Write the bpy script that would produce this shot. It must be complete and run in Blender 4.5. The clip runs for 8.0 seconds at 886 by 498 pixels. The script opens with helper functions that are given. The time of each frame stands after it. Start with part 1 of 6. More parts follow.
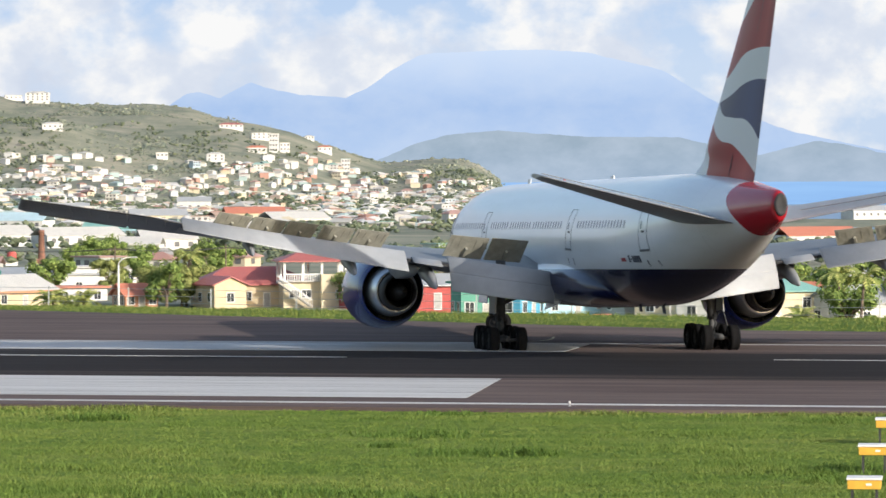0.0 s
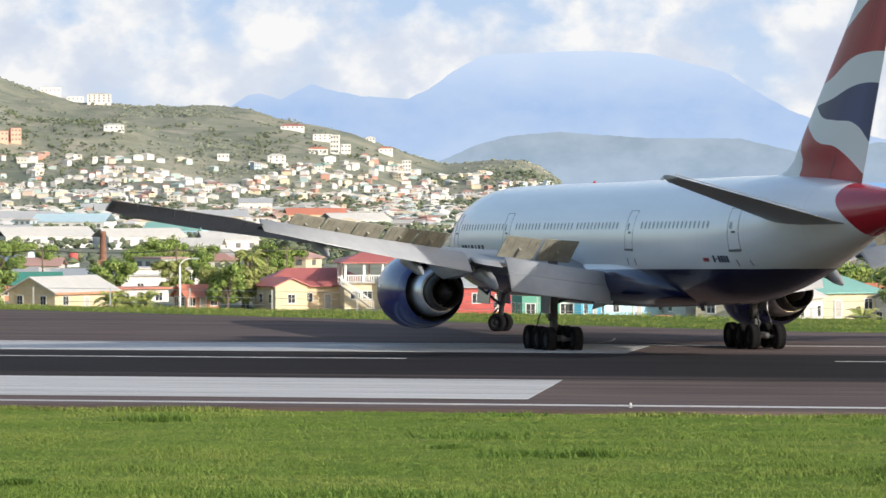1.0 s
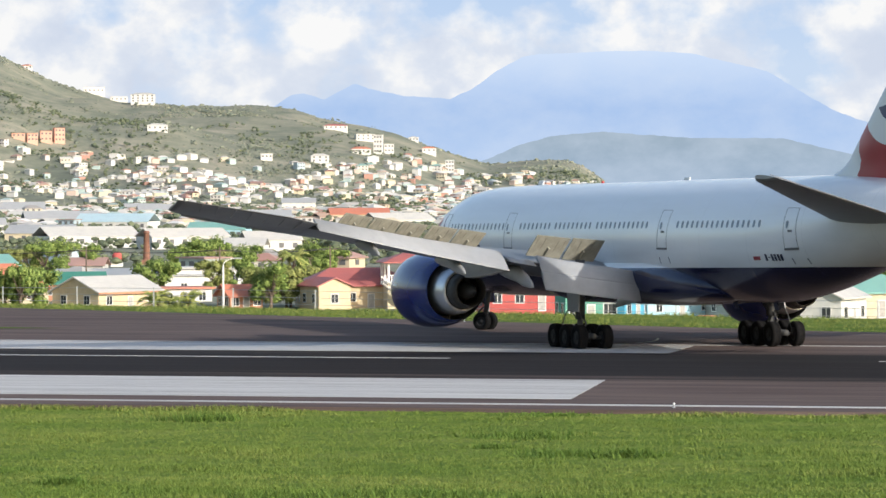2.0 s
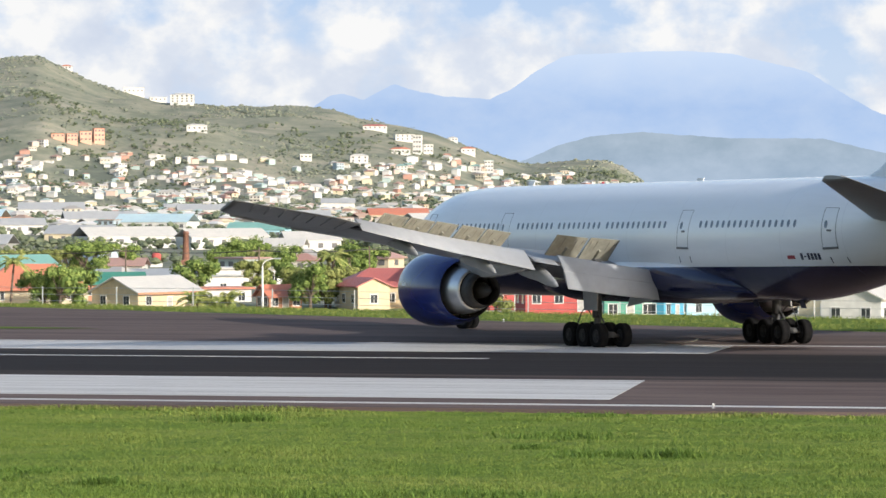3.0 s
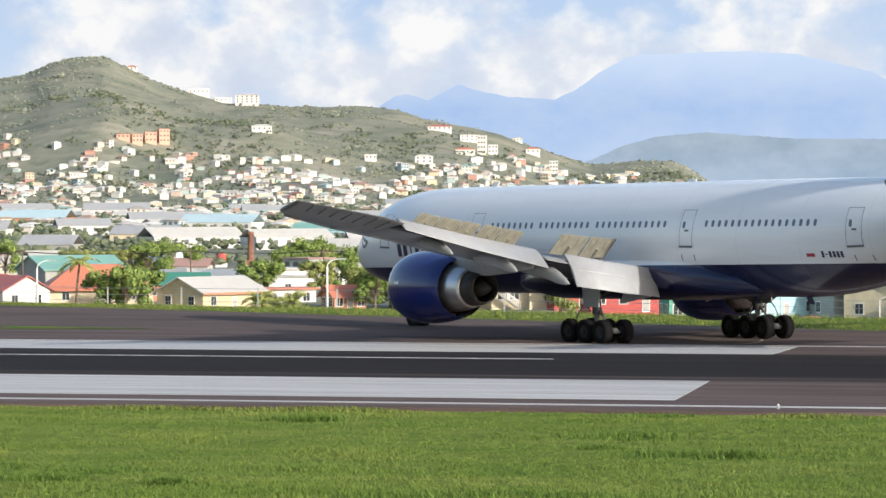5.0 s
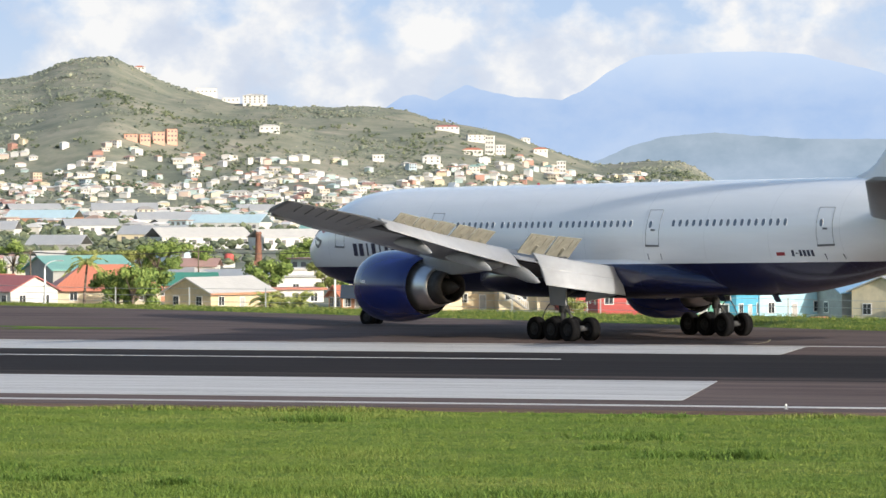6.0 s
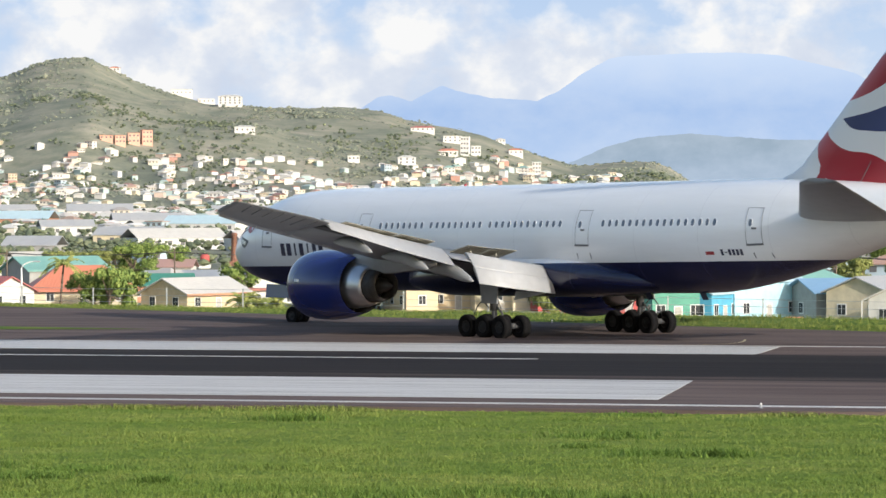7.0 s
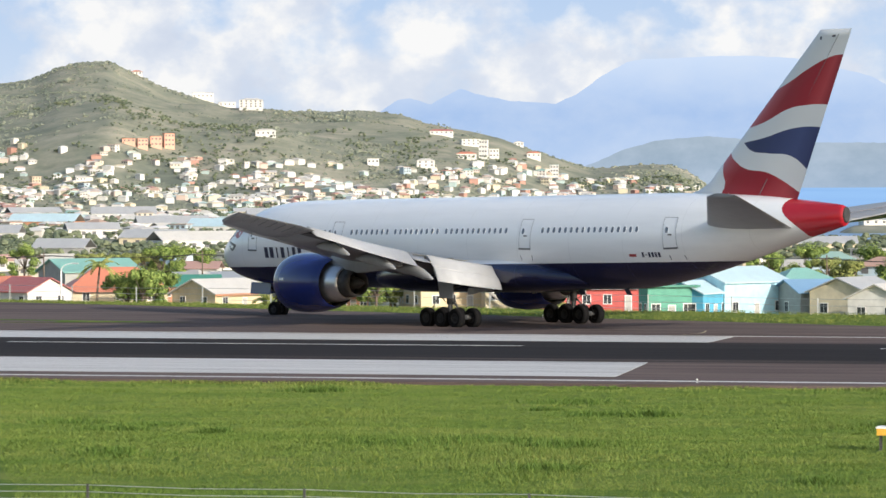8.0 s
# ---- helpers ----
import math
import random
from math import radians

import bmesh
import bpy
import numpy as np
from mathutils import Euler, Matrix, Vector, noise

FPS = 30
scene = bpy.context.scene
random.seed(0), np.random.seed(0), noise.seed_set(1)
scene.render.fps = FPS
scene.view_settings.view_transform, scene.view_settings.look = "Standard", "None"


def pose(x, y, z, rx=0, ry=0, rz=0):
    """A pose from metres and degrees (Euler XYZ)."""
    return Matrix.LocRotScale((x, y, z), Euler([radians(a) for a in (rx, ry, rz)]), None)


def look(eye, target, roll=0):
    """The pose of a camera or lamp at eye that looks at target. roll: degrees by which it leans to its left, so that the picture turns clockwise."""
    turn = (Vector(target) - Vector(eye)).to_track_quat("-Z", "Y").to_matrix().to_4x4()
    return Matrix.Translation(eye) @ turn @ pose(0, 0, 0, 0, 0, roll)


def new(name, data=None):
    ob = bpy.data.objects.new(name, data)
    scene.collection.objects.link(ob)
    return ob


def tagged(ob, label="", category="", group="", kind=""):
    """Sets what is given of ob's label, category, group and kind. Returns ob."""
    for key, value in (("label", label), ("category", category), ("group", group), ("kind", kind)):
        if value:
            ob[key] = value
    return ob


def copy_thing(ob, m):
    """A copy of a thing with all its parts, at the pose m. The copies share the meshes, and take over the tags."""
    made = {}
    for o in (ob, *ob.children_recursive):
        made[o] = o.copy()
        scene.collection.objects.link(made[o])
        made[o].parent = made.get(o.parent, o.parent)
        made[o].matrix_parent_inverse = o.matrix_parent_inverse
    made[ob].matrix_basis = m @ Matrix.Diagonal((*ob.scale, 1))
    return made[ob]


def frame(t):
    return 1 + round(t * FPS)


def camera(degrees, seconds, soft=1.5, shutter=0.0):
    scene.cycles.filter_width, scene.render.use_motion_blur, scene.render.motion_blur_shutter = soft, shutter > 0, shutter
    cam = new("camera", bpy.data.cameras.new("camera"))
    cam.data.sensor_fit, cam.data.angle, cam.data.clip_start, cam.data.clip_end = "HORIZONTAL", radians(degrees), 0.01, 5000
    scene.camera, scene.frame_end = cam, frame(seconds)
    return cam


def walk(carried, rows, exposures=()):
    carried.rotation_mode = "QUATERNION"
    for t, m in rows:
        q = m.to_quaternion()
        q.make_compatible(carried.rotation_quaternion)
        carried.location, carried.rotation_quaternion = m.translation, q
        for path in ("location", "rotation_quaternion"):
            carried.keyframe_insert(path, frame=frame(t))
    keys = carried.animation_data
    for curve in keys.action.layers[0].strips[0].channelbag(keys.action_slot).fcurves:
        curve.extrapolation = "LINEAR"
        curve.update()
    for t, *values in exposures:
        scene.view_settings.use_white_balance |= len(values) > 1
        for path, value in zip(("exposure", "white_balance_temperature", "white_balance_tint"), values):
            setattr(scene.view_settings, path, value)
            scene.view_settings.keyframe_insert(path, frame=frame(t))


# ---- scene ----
cam = camera(13.376, 8.0, soft=1.5, shutter=0.3)


def view(x, y, z, pan, tilt):
    return pose(x, y, z, 90 + tilt, 0, pan) @ pose(0, 0, 0, 0, 0, -0.18)


walk(cam, [
    (0.0, view(0, 0, 8.42, -3.240, -0.974)), (0.5, view(0, 0, 8.42, -2.641, -0.963)),
    (1.0, view(0, 0, 8.42, -2.316, -0.951)), (1.5, view(0, 0, 8.42, -1.956, -0.955)),
    (2.25, view(0, 0, 8.42, -1.520, -0.948)), (3.0, view(0, 0, 8.42, -1.066, -0.944)),
    (3.5, view(0, 0, 8.42, -0.611, -0.944)), (4.0, view(0, 0, 8.42, -0.153, -0.942)),
    (4.5, view(0, 0, 8.42, -0.166, -0.937)), (5.2, view(0, 0, 8.42, -0.040, -0.934)),
    (6.0, view(0, 0, 8.42, 0.031, -0.931)), (6.5, view(0, 0, 8.42, -0.089, -0.926)),
    (6.8, view(0, 0, 8.42, -0.240, -0.926)), (7.0, view(-0.1, -1.2, 8.42, -0.345, -0.918)), (7.25, view(0.1, -9.2, 8.58, -0.340, -0.905)),
    (7.5, view(0.3, -18.2, 8.75, -0.300, -0.900)), (7.75, view(0.6, -27.0, 8.93, -0.180, -0.895)),
    (8.0, view(0.8, -35.0, 9.10, -0.043, -0.890))])

# ---- daylight: late sun from the right, behind the viewer, bright hazy sky ----
SUN_AZ, SUN_EL = 138.5, 19.0        # degrees clockwise from +y, and above the horizon
world = bpy.data.worlds.new("world")
scene.world = world
world.use_nodes = True
wn = world.node_tree.nodes
sky_tex = wn.new("ShaderNodeTexSky")
sky_tex.sky_type = "NISHITA"
sky_tex.sun_disc = False
sky_tex.sun_elevation, sky_tex.sun_rotation = radians(SUN_EL), radians(SUN_AZ)
sky_tex.air_density, sky_tex.dust_density = 1.0, 2.0
wn["Background"].inputs["Strength"].default_value = 0.15
world.node_tree.links.new(sky_tex.outputs[0], wn["Background"].inputs["Color"])
sun_data = bpy.data.lights.new("sun", "SUN")
sun_data.energy, sun_data.angle, sun_data.color = 3.5, radians(0.6), (1.0, 0.945, 0.86)
sun_lamp = new("sun", sun_data)
sun_way = Vector((math.sin(radians(SUN_AZ)) * math.cos(radians(SUN_EL)), math.cos(radians(SUN_AZ)) * math.cos(radians(SUN_EL)), math.sin(radians(SUN_EL))))
sun_lamp.matrix_world = look(sun_way * 100, (0, 0, 0))
scene.view_settings.exposure = 0.42


# ---- materials ----
def srgb(r, g, b):
    return tuple((c / 255 / 12.92 if c <= 10 else ((c / 255 + 0.055) / 1.055) ** 2.4) for c in (r, g, b)) + (1,)


class Nodes:
    """A small wrapper to write node trees in few lines."""

    def __init__(self, name):
        self.m = bpy.data.materials.new(name)
        self.m.use_nodes = True
        self.t = self.m.node_tree
        self.p = self.t.nodes["Principled BSDF"]

    def n(self, kind):
        return self.t.nodes.new("ShaderNode" + kind)

    def link(self, a, b):
        self.t.links.new(a, b)
        return self

    def coords(self, kind="Object"):
        return self.n("TexCoord").outputs[kind]

    def noise(self, scale, detail=4, rough=0.6, vec=None, stretch=None):
        node = self.n("TexNoise")
        node.inputs["Scale"].default_value, node.inputs["Detail"].default_value, node.inputs["Roughness"].default_value = scale, detail, rough
        v = vec or self.coords()
        if stretch:
            mp = self.n("Mapping")
            mp.inputs["Scale"].default_value = stretch
            self.link(v, mp.inputs[0])
            v = mp.outputs[0]
        self.link(v, node.inputs["Vector"])
        return node.outputs["Fac"]

    def ramp(self, fac, stops, flat=False):
        node = self.n("ValToRGB")
        e = node.color_ramp.elements
        node.color_ramp.interpolation = "CONSTANT" if flat else "LINEAR"
        while len(e) < len(stops):
            e.new(0.5)
        for el, (p, c) in zip(e, stops):
            el.position, el.color = p, (c if len(c) == 4 else (*c, 1))
        self.link(fac, node.inputs[0])
        return node.outputs[0]

    def mix(self, fac, a, b, how="MIX"):
        node = self.n("Mix")
        node.data_type, node.blend_type = "RGBA", how
        for v, s in ((fac, node.inputs[0]), (a, node.inputs[6]), (b, node.inputs[7])):
            if isinstance(v, (int, float, tuple)):
                s.default_value = v
            else:
                self.link(v, s)
        return node.outputs[2]

    def math(self, op, a, b=0.0, c=0.0):
        node = self.n("Math")
        node.operation = op
        for v, s in zip((a, b, c), node.inputs):
            if isinstance(v, (int, float)):
                s.default_value = v
            else:
                self.link(v, s)
        return node.outputs[0]

    def bump(self, fac, strength, dist):
        node = self.n("Bump")
        node.inputs["Strength"].default_value, node.inputs["Distance"].default_value = strength, dist
        self.link(fac, node.inputs["Height"])
        self.link(node.outputs[0], self.p.inputs["Normal"])

    def base(self, colour):
        if isinstance(colour, tuple):
            self.p.inputs["Base Color"].default_value = colour
        else:
            self.link(colour, self.p.inputs["Base Color"])
        return self

    def surf(self, rough=0.6, metal=0.0, spec=0.5, coat=0.0):
        for k, v in (("Roughness", rough), ("Metallic", metal), ("Specular IOR Level", spec), ("Coat Weight", coat)):
            self.p.inputs[k].default_value = v
        return self.m


def plain(name, colour, rough=0.6, metal=0.0, vary=0.12, scale=3.0, spec=0.5, coat=0.0, relief=0.0):
    """A surface with two scales of tone variation, and some relief."""
    k = Nodes(name)
    lo, hi = tuple(c * (1 - vary) for c in colour[:3]), tuple(min(1, c * (1 + vary)) for c in colour[:3])
    big = k.ramp(k.noise(scale), [(0.3, lo), (0.7, hi)])
    fine = k.noise(scale * 9, 3)
    tone = k.mix(k.math("MULTIPLY", fine, vary * 1.4), big, tuple(c * 0.6 for c in colour[:3]) + (1,))
    k.base(tone)
    if relief:
        k.bump(fine, 0.4, relief)
    return k.surf(rough, metal, spec, coat)


def by_object(name, colours, rough=0.7, scale=0.6):
    """One paint in several shades, one a thing, with weathering."""
    k = Nodes(name)
    info = k.n("ObjectInfo").outputs["Random"]
    stops = [(i / len(colours), c) for i, c in enumerate(colours)]
    col = k.ramp(info, stops, flat=True)
    stain = k.noise(scale, 5, stretch=(1, 1, 0.4))
    col = k.mix(k.math("MULTIPLY", stain, 0.35), col, (0.30, 0.27, 0.23, 1))
    k.base(col)
    return k.surf(rough)


def glow(name, colour):
    k = Nodes(name)
    k.base((0, 0, 0, 1))
    k.p.inputs["Emission Strength"].default_value = 1
    k.p.inputs["Specular IOR Level"].default_value = 0
    if isinstance(colour, tuple):
        k.p.inputs["Emission Color"].default_value = colour
    return k


# ---- mesh helpers ----
def part(name, bm, material, parent=None, label="", smooth=False, m=None):
    """One mesh object, under a thing or under a part."""
    if isinstance(bm, bpy.types.Mesh):
        me = bm
    else:
        me = bpy.data.meshes.new(name)
        bm.normal_update()
        bm.to_mesh(me)
        bm.free()
        for mat in (material if isinstance(material, (list, tuple)) else [material]):
            me.materials.append(mat)
        if smooth:
            me.shade_smooth()
    ob = new(name, me)
    if parent is not None:
        ob.parent = parent
    if m is not None:
        ob.matrix_basis = m
    return tagged(ob, label)


def empty(name, m, label, category, group="", kind=""):
    ob = new(name)
    ob.matrix_basis = m
    return tagged(ob, label, category, group, kind)


def add_box(bm, x0, x1, y0, y1, z0, z1, mat=0, m=None):
    vs = [bm.verts.new(Vector(c) if m is None else m @ Vector(c)) for c in
          ((x0, y0, z0), (x1, y0, z0), (x1, y1, z0), (x0, y1, z0), (x0, y0, z1), (x1, y0, z1), (x1, y1, z1), (x0, y1, z1))]
    for q in ((3, 2, 1, 0), (4, 5, 6, 7), (0, 1, 5, 4), (1, 2, 6, 5), (2, 3, 7, 6), (3, 0, 4, 7)):
        bm.faces.new([vs[i] for i in q]).material_index = mat
    return vs


def box(x0, x1, y0, y1, z0, z1, bevel=0.0):
    bm = bmesh.new()
    add_box(bm, x0, x1, y0, y1, z0, z1)
    if bevel:
        bmesh.ops.bevel(bm, geom=bm.edges[:], offset=bevel, segments=2, affect="EDGES", profile=0.6)
    return bm


def rings(bm, loops, closed=True, caps=True, mat=0):
    """Skin a row of vertex loops."""
    rows = [[bm.verts.new(p) for p in loop] for loop in loops]
    for a, b in zip(rows, rows[1:]):
        n = len(a)
        for i in range(n if closed else n - 1):
            j = (i + 1) % n
            bm.faces.new((a[i], a[j], b[j], b[i])).material_index = mat
    if caps:
        bm.faces.new(rows[0][::-1]).material_index = mat
        bm.faces.new(rows[-1]).material_index = mat
    return rows


def tube(bm, a, b, ra, rb=None, n=10, mat=0, caps=True):
    a, b = Vector(a), Vector(b)
    q = (b - a).to_track_quat("Z", "Y")
    rb = ra if rb is None else rb
    loops = [[p + q @ Vector((r * math.cos(i * math.tau / n), r * math.sin(i * math.tau / n), 0)) for i in range(n)] for p, r in ((a, ra), (b, rb))]
    return rings(bm, loops, True, caps, mat)


def lathe(bm, profile, axis="x", n=32, centre=(0, 0, 0), mat=0, caps=False):
    """Turn (along, radius) rows about an axis."""
    c = Vector(centre)
    loops = []
    for s, r in profile:
        ring = []
        for i in range(n):
            a = i * math.tau / n
            v = (s, r * math.cos(a), r * math.sin(a)) if axis == "x" else ((r * math.cos(a), s, r * math.sin(a)) if axis == "y" else (r * math.cos(a), r * math.sin(a), s))
            ring.append(c + Vector(v))
        loops.append(ring)
    return rings(bm, loops, True, caps, mat)


def cable(bm, points, r, n=5):
    """One round wire through a row of points."""
    points = [Vector(p) for p in points]
    loops = []
    for i, p in enumerate(points):
        d = points[min(i + 1, len(points) - 1)] - points[max(i - 1, 0)]
        q = d.to_track_quat("Z", "Y")
        loops.append([p + q @ Vector((r * math.cos(k * math.tau / n), r * math.sin(k * math.tau / n), 0)) for k in range(n)])
    rings(bm, loops)
    return bm


def fix(bm):
    bmesh.ops.recalc_face_normals(bm, faces=bm.faces[:])
    return bm


def spline(rows, x):
    """Smooth interpolation of a table's columns."""
    xs = [r[0] for r in rows]
    i = max(0, min(len(xs) - 2, int(np.searchsorted(xs, x)) - 1))
    t = min(1, max(0, (x - xs[i]) / (xs[i + 1] - xs[i])))
    out = []
    for k in range(1, len(rows[0])):
        def slope(j):
            lo, hi = max(0, j - 1), min(len(xs) - 1, j + 1)
            return (rows[hi][k] - rows[lo][k]) / (xs[hi] - xs[lo])
        h = xs[i + 1] - xs[i]
        a, b = rows[i][k], rows[i + 1][k]
        out.append((2 * t**3 - 3 * t**2 + 1) * a + (t**3 - 2 * t**2 + t) * h * slope(i) + (-2 * t**3 + 3 * t**2) * b + (t**3 - t**2) * h * slope(i + 1))
    return out
# ---- the lie of the land ----
RUN = radians(11)                     # the runway's turn against the x axis
ALONG, ACROSS = Vector((math.cos(RUN), -math.sin(RUN), 0)), Vector((math.sin(RUN), math.cos(RUN), 0))
MIDLINE = 172.0


def field(u, v, z=0.0):
    """A place on the airfield: u along the runway, v across it, away from the viewer."""
    p = ALONG * u + ACROSS * (v + MIDLINE)
    return Vector((p.x, p.y, z))


def uv_of(x, y):
    return x * ALONG.x + y * ALONG.y, x * ACROSS.x + y * ACROSS.y - MIDLINE


def camber(u, v):
    return max(0, 0.016 * (23 - abs(v))) - 0.0034 * max(-60, min(60, u + 15))


def ease(a, b, x):
    t = min(1, max(0, (x - a) / (b - a)))
    return t * t * (3 - 2 * t)


def pad_edge(u):
    """Where the paved turning pad ends."""
    return max(44, min(120, 49 - 0.55 * (u + 18)))


def bearing(m):
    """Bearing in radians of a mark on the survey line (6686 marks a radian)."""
    return (m - 784) / 6686 + 0.0027


RIDGE = [(-900, 60), (-400, 120), (-150, 165), (0, 194), (45, 203), (90, 223), (130, 233), (180, 234), (215, 216), (270, 188), (310, 174), (400, 148), (470, 144),
         (530, 136), (620, 133), (700, 123), (740, 114), (820, 103), (880, 91), (930, 73), (980, 56), (1035, 40), (1070, 40), (1110, 44), (1180, 44),
         (1210, 33), (1240, 12), (1275, -40), (1330, -90), (1500, -120)]


def land(x, y):
    """Height of the ground."""
    u, v = uv_of(x, y)
    d, az = math.hypot(x, y), math.atan2(x, y)
    if y < 0:
        return 3.3 + 0.004 * min(60, -y)
    near = camber(u, v) - 0.16 - 0.5 * ease(-70, -88, v) + 3.9 * ease(74, 12, y)
    if v > -40 and v < 45:
        return near
    e = pad_edge(u)
    bank = v - e
    z = near
    if bank > 0:
        flat = max(4, min(24, 5 + (u + 80) * 0.27))
        z = near + 0.12 * ease(0, 4, bank) + 0.12 * noise.noise((x * 0.06, y * 0.06, 3)) * ease(0, 6, bank)
        z -= 0.6 * ease(flat, flat + 9, bank) + 8.0 * ease(flat + 6, 175, bank)
    if d > 500:
        z += -2.0 * ease(600, 1000, d) + 4.0 * ease(1100, 1900, d)
        m = (az - 0.0027) * 6686 + 784
        top = np.interp(m, [r[0] for r in RIDGE], [r[1] for r in RIDGE])
        h = 8.4 + 3660 * top / 6686
        t = ease(2135, 3720, d) ** 1.35
        hill = (h - z) * t
        rough = (noise.fractal((x * 0.0045, y * 0.0045, 1.7), 1.0, 2.0, 4) * 16 + noise.noise((x * 0.002, y * 0.002, 8)) * 14) * ease(2070, 2800, d) * (1 - ease(3480, 3690, d)) * ease(-40, 120, top)
        z += hill + rough if top > -30 else 0
        if m > 1240:
            spit = ease(1860, 1930, d) * (1 - ease(2000, 2080, d)) * ease(1450, 1520, m)
            z = z - 11 * ease(1250, 1300, m) * ease(1300, 1430, d) * (1 - spit) - 3.5 * spit
        z -= (z + 30) * ease(3800, 4400, d)
    return z


def make_ground():
    k = Nodes("grass_and_scrub")
    c = k.coords()
    big, mid, fine = k.noise(0.035, 5, vec=c), k.noise(0.22, 6, 0.7, vec=c, stretch=(0.6, 1.6, 1)), k.noise(6.0, 4, 0.7, vec=c)
    lawn = k.ramp(mid, [(0.30, (0.055, 0.115, 0.014)), (0.48, (0.105, 0.17, 0.026)), (0.62, (0.19, 0.225, 0.055)), (0.72, (0.14, 0.20, 0.036))])
    lawn = k.mix(k.math("MULTIPLY", fine, 0.6), lawn, (0.055, 0.10, 0.016, 1))
    # far slopes paler and greyer: distance haze put into the ground colour
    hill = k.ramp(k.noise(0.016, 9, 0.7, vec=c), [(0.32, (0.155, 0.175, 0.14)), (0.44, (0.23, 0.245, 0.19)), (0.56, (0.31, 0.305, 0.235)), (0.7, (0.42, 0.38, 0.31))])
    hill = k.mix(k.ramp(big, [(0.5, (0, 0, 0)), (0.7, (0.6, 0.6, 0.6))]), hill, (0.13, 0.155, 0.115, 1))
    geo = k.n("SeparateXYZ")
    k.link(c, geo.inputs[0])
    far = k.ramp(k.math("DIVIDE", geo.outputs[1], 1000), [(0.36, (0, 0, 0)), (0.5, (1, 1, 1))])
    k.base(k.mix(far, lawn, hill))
    k.bump(fine, 0.5, 0.15)
    mat = k.surf(0.95, spec=0.1)
    bm = bmesh.new()
    angles = [-180, -150, -120, -90, -60, -45, -35, -28, -22, -18, -15, -12] + [-10 + 0.1 * i for i in range(201)] + [12, 15, 18, 22, 28, 35, 45, 60, 90, 120, 150]
    dist = [3, 20, 40, 60, 70, 76, 82, 88, 94, 100, 110, 120, 130, 138, 142, 146, 150, 160, 170, 180, 190, 200, 206, 212, 218, 224, 230, 236, 242, 248, 254, 260, 266, 272, 280, 290, 300, 315, 330, 350, 375, 400, 450, 500,
            550, 600, 700, 800, 900, 1000, 1150, 1300, 1450, 1600] + [1750 + 45 * i for i in range(46)] + [3900, 4050, 4200, 4400, 4650, 4900]
    rows = []
    for d in dist:
        rows.append([bm.verts.new((d * math.sin(radians(a)), d * math.cos(radians(a)), land(d * math.sin(radians(a)), d * math.cos(radians(a))))) for a in angles])
    n = len(angles)
    for a, b in zip(rows, rows[1:]):
        for i in range(n):
            bm.faces.new((a[i], b[i], b[(i + 1) % n], a[(i + 1) % n]))
    bm.faces.new(rows[0])
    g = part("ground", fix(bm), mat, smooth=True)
    tagged(g, "green mown airfield grass running out into scrubby tropical hills", "ground", kind="structure")


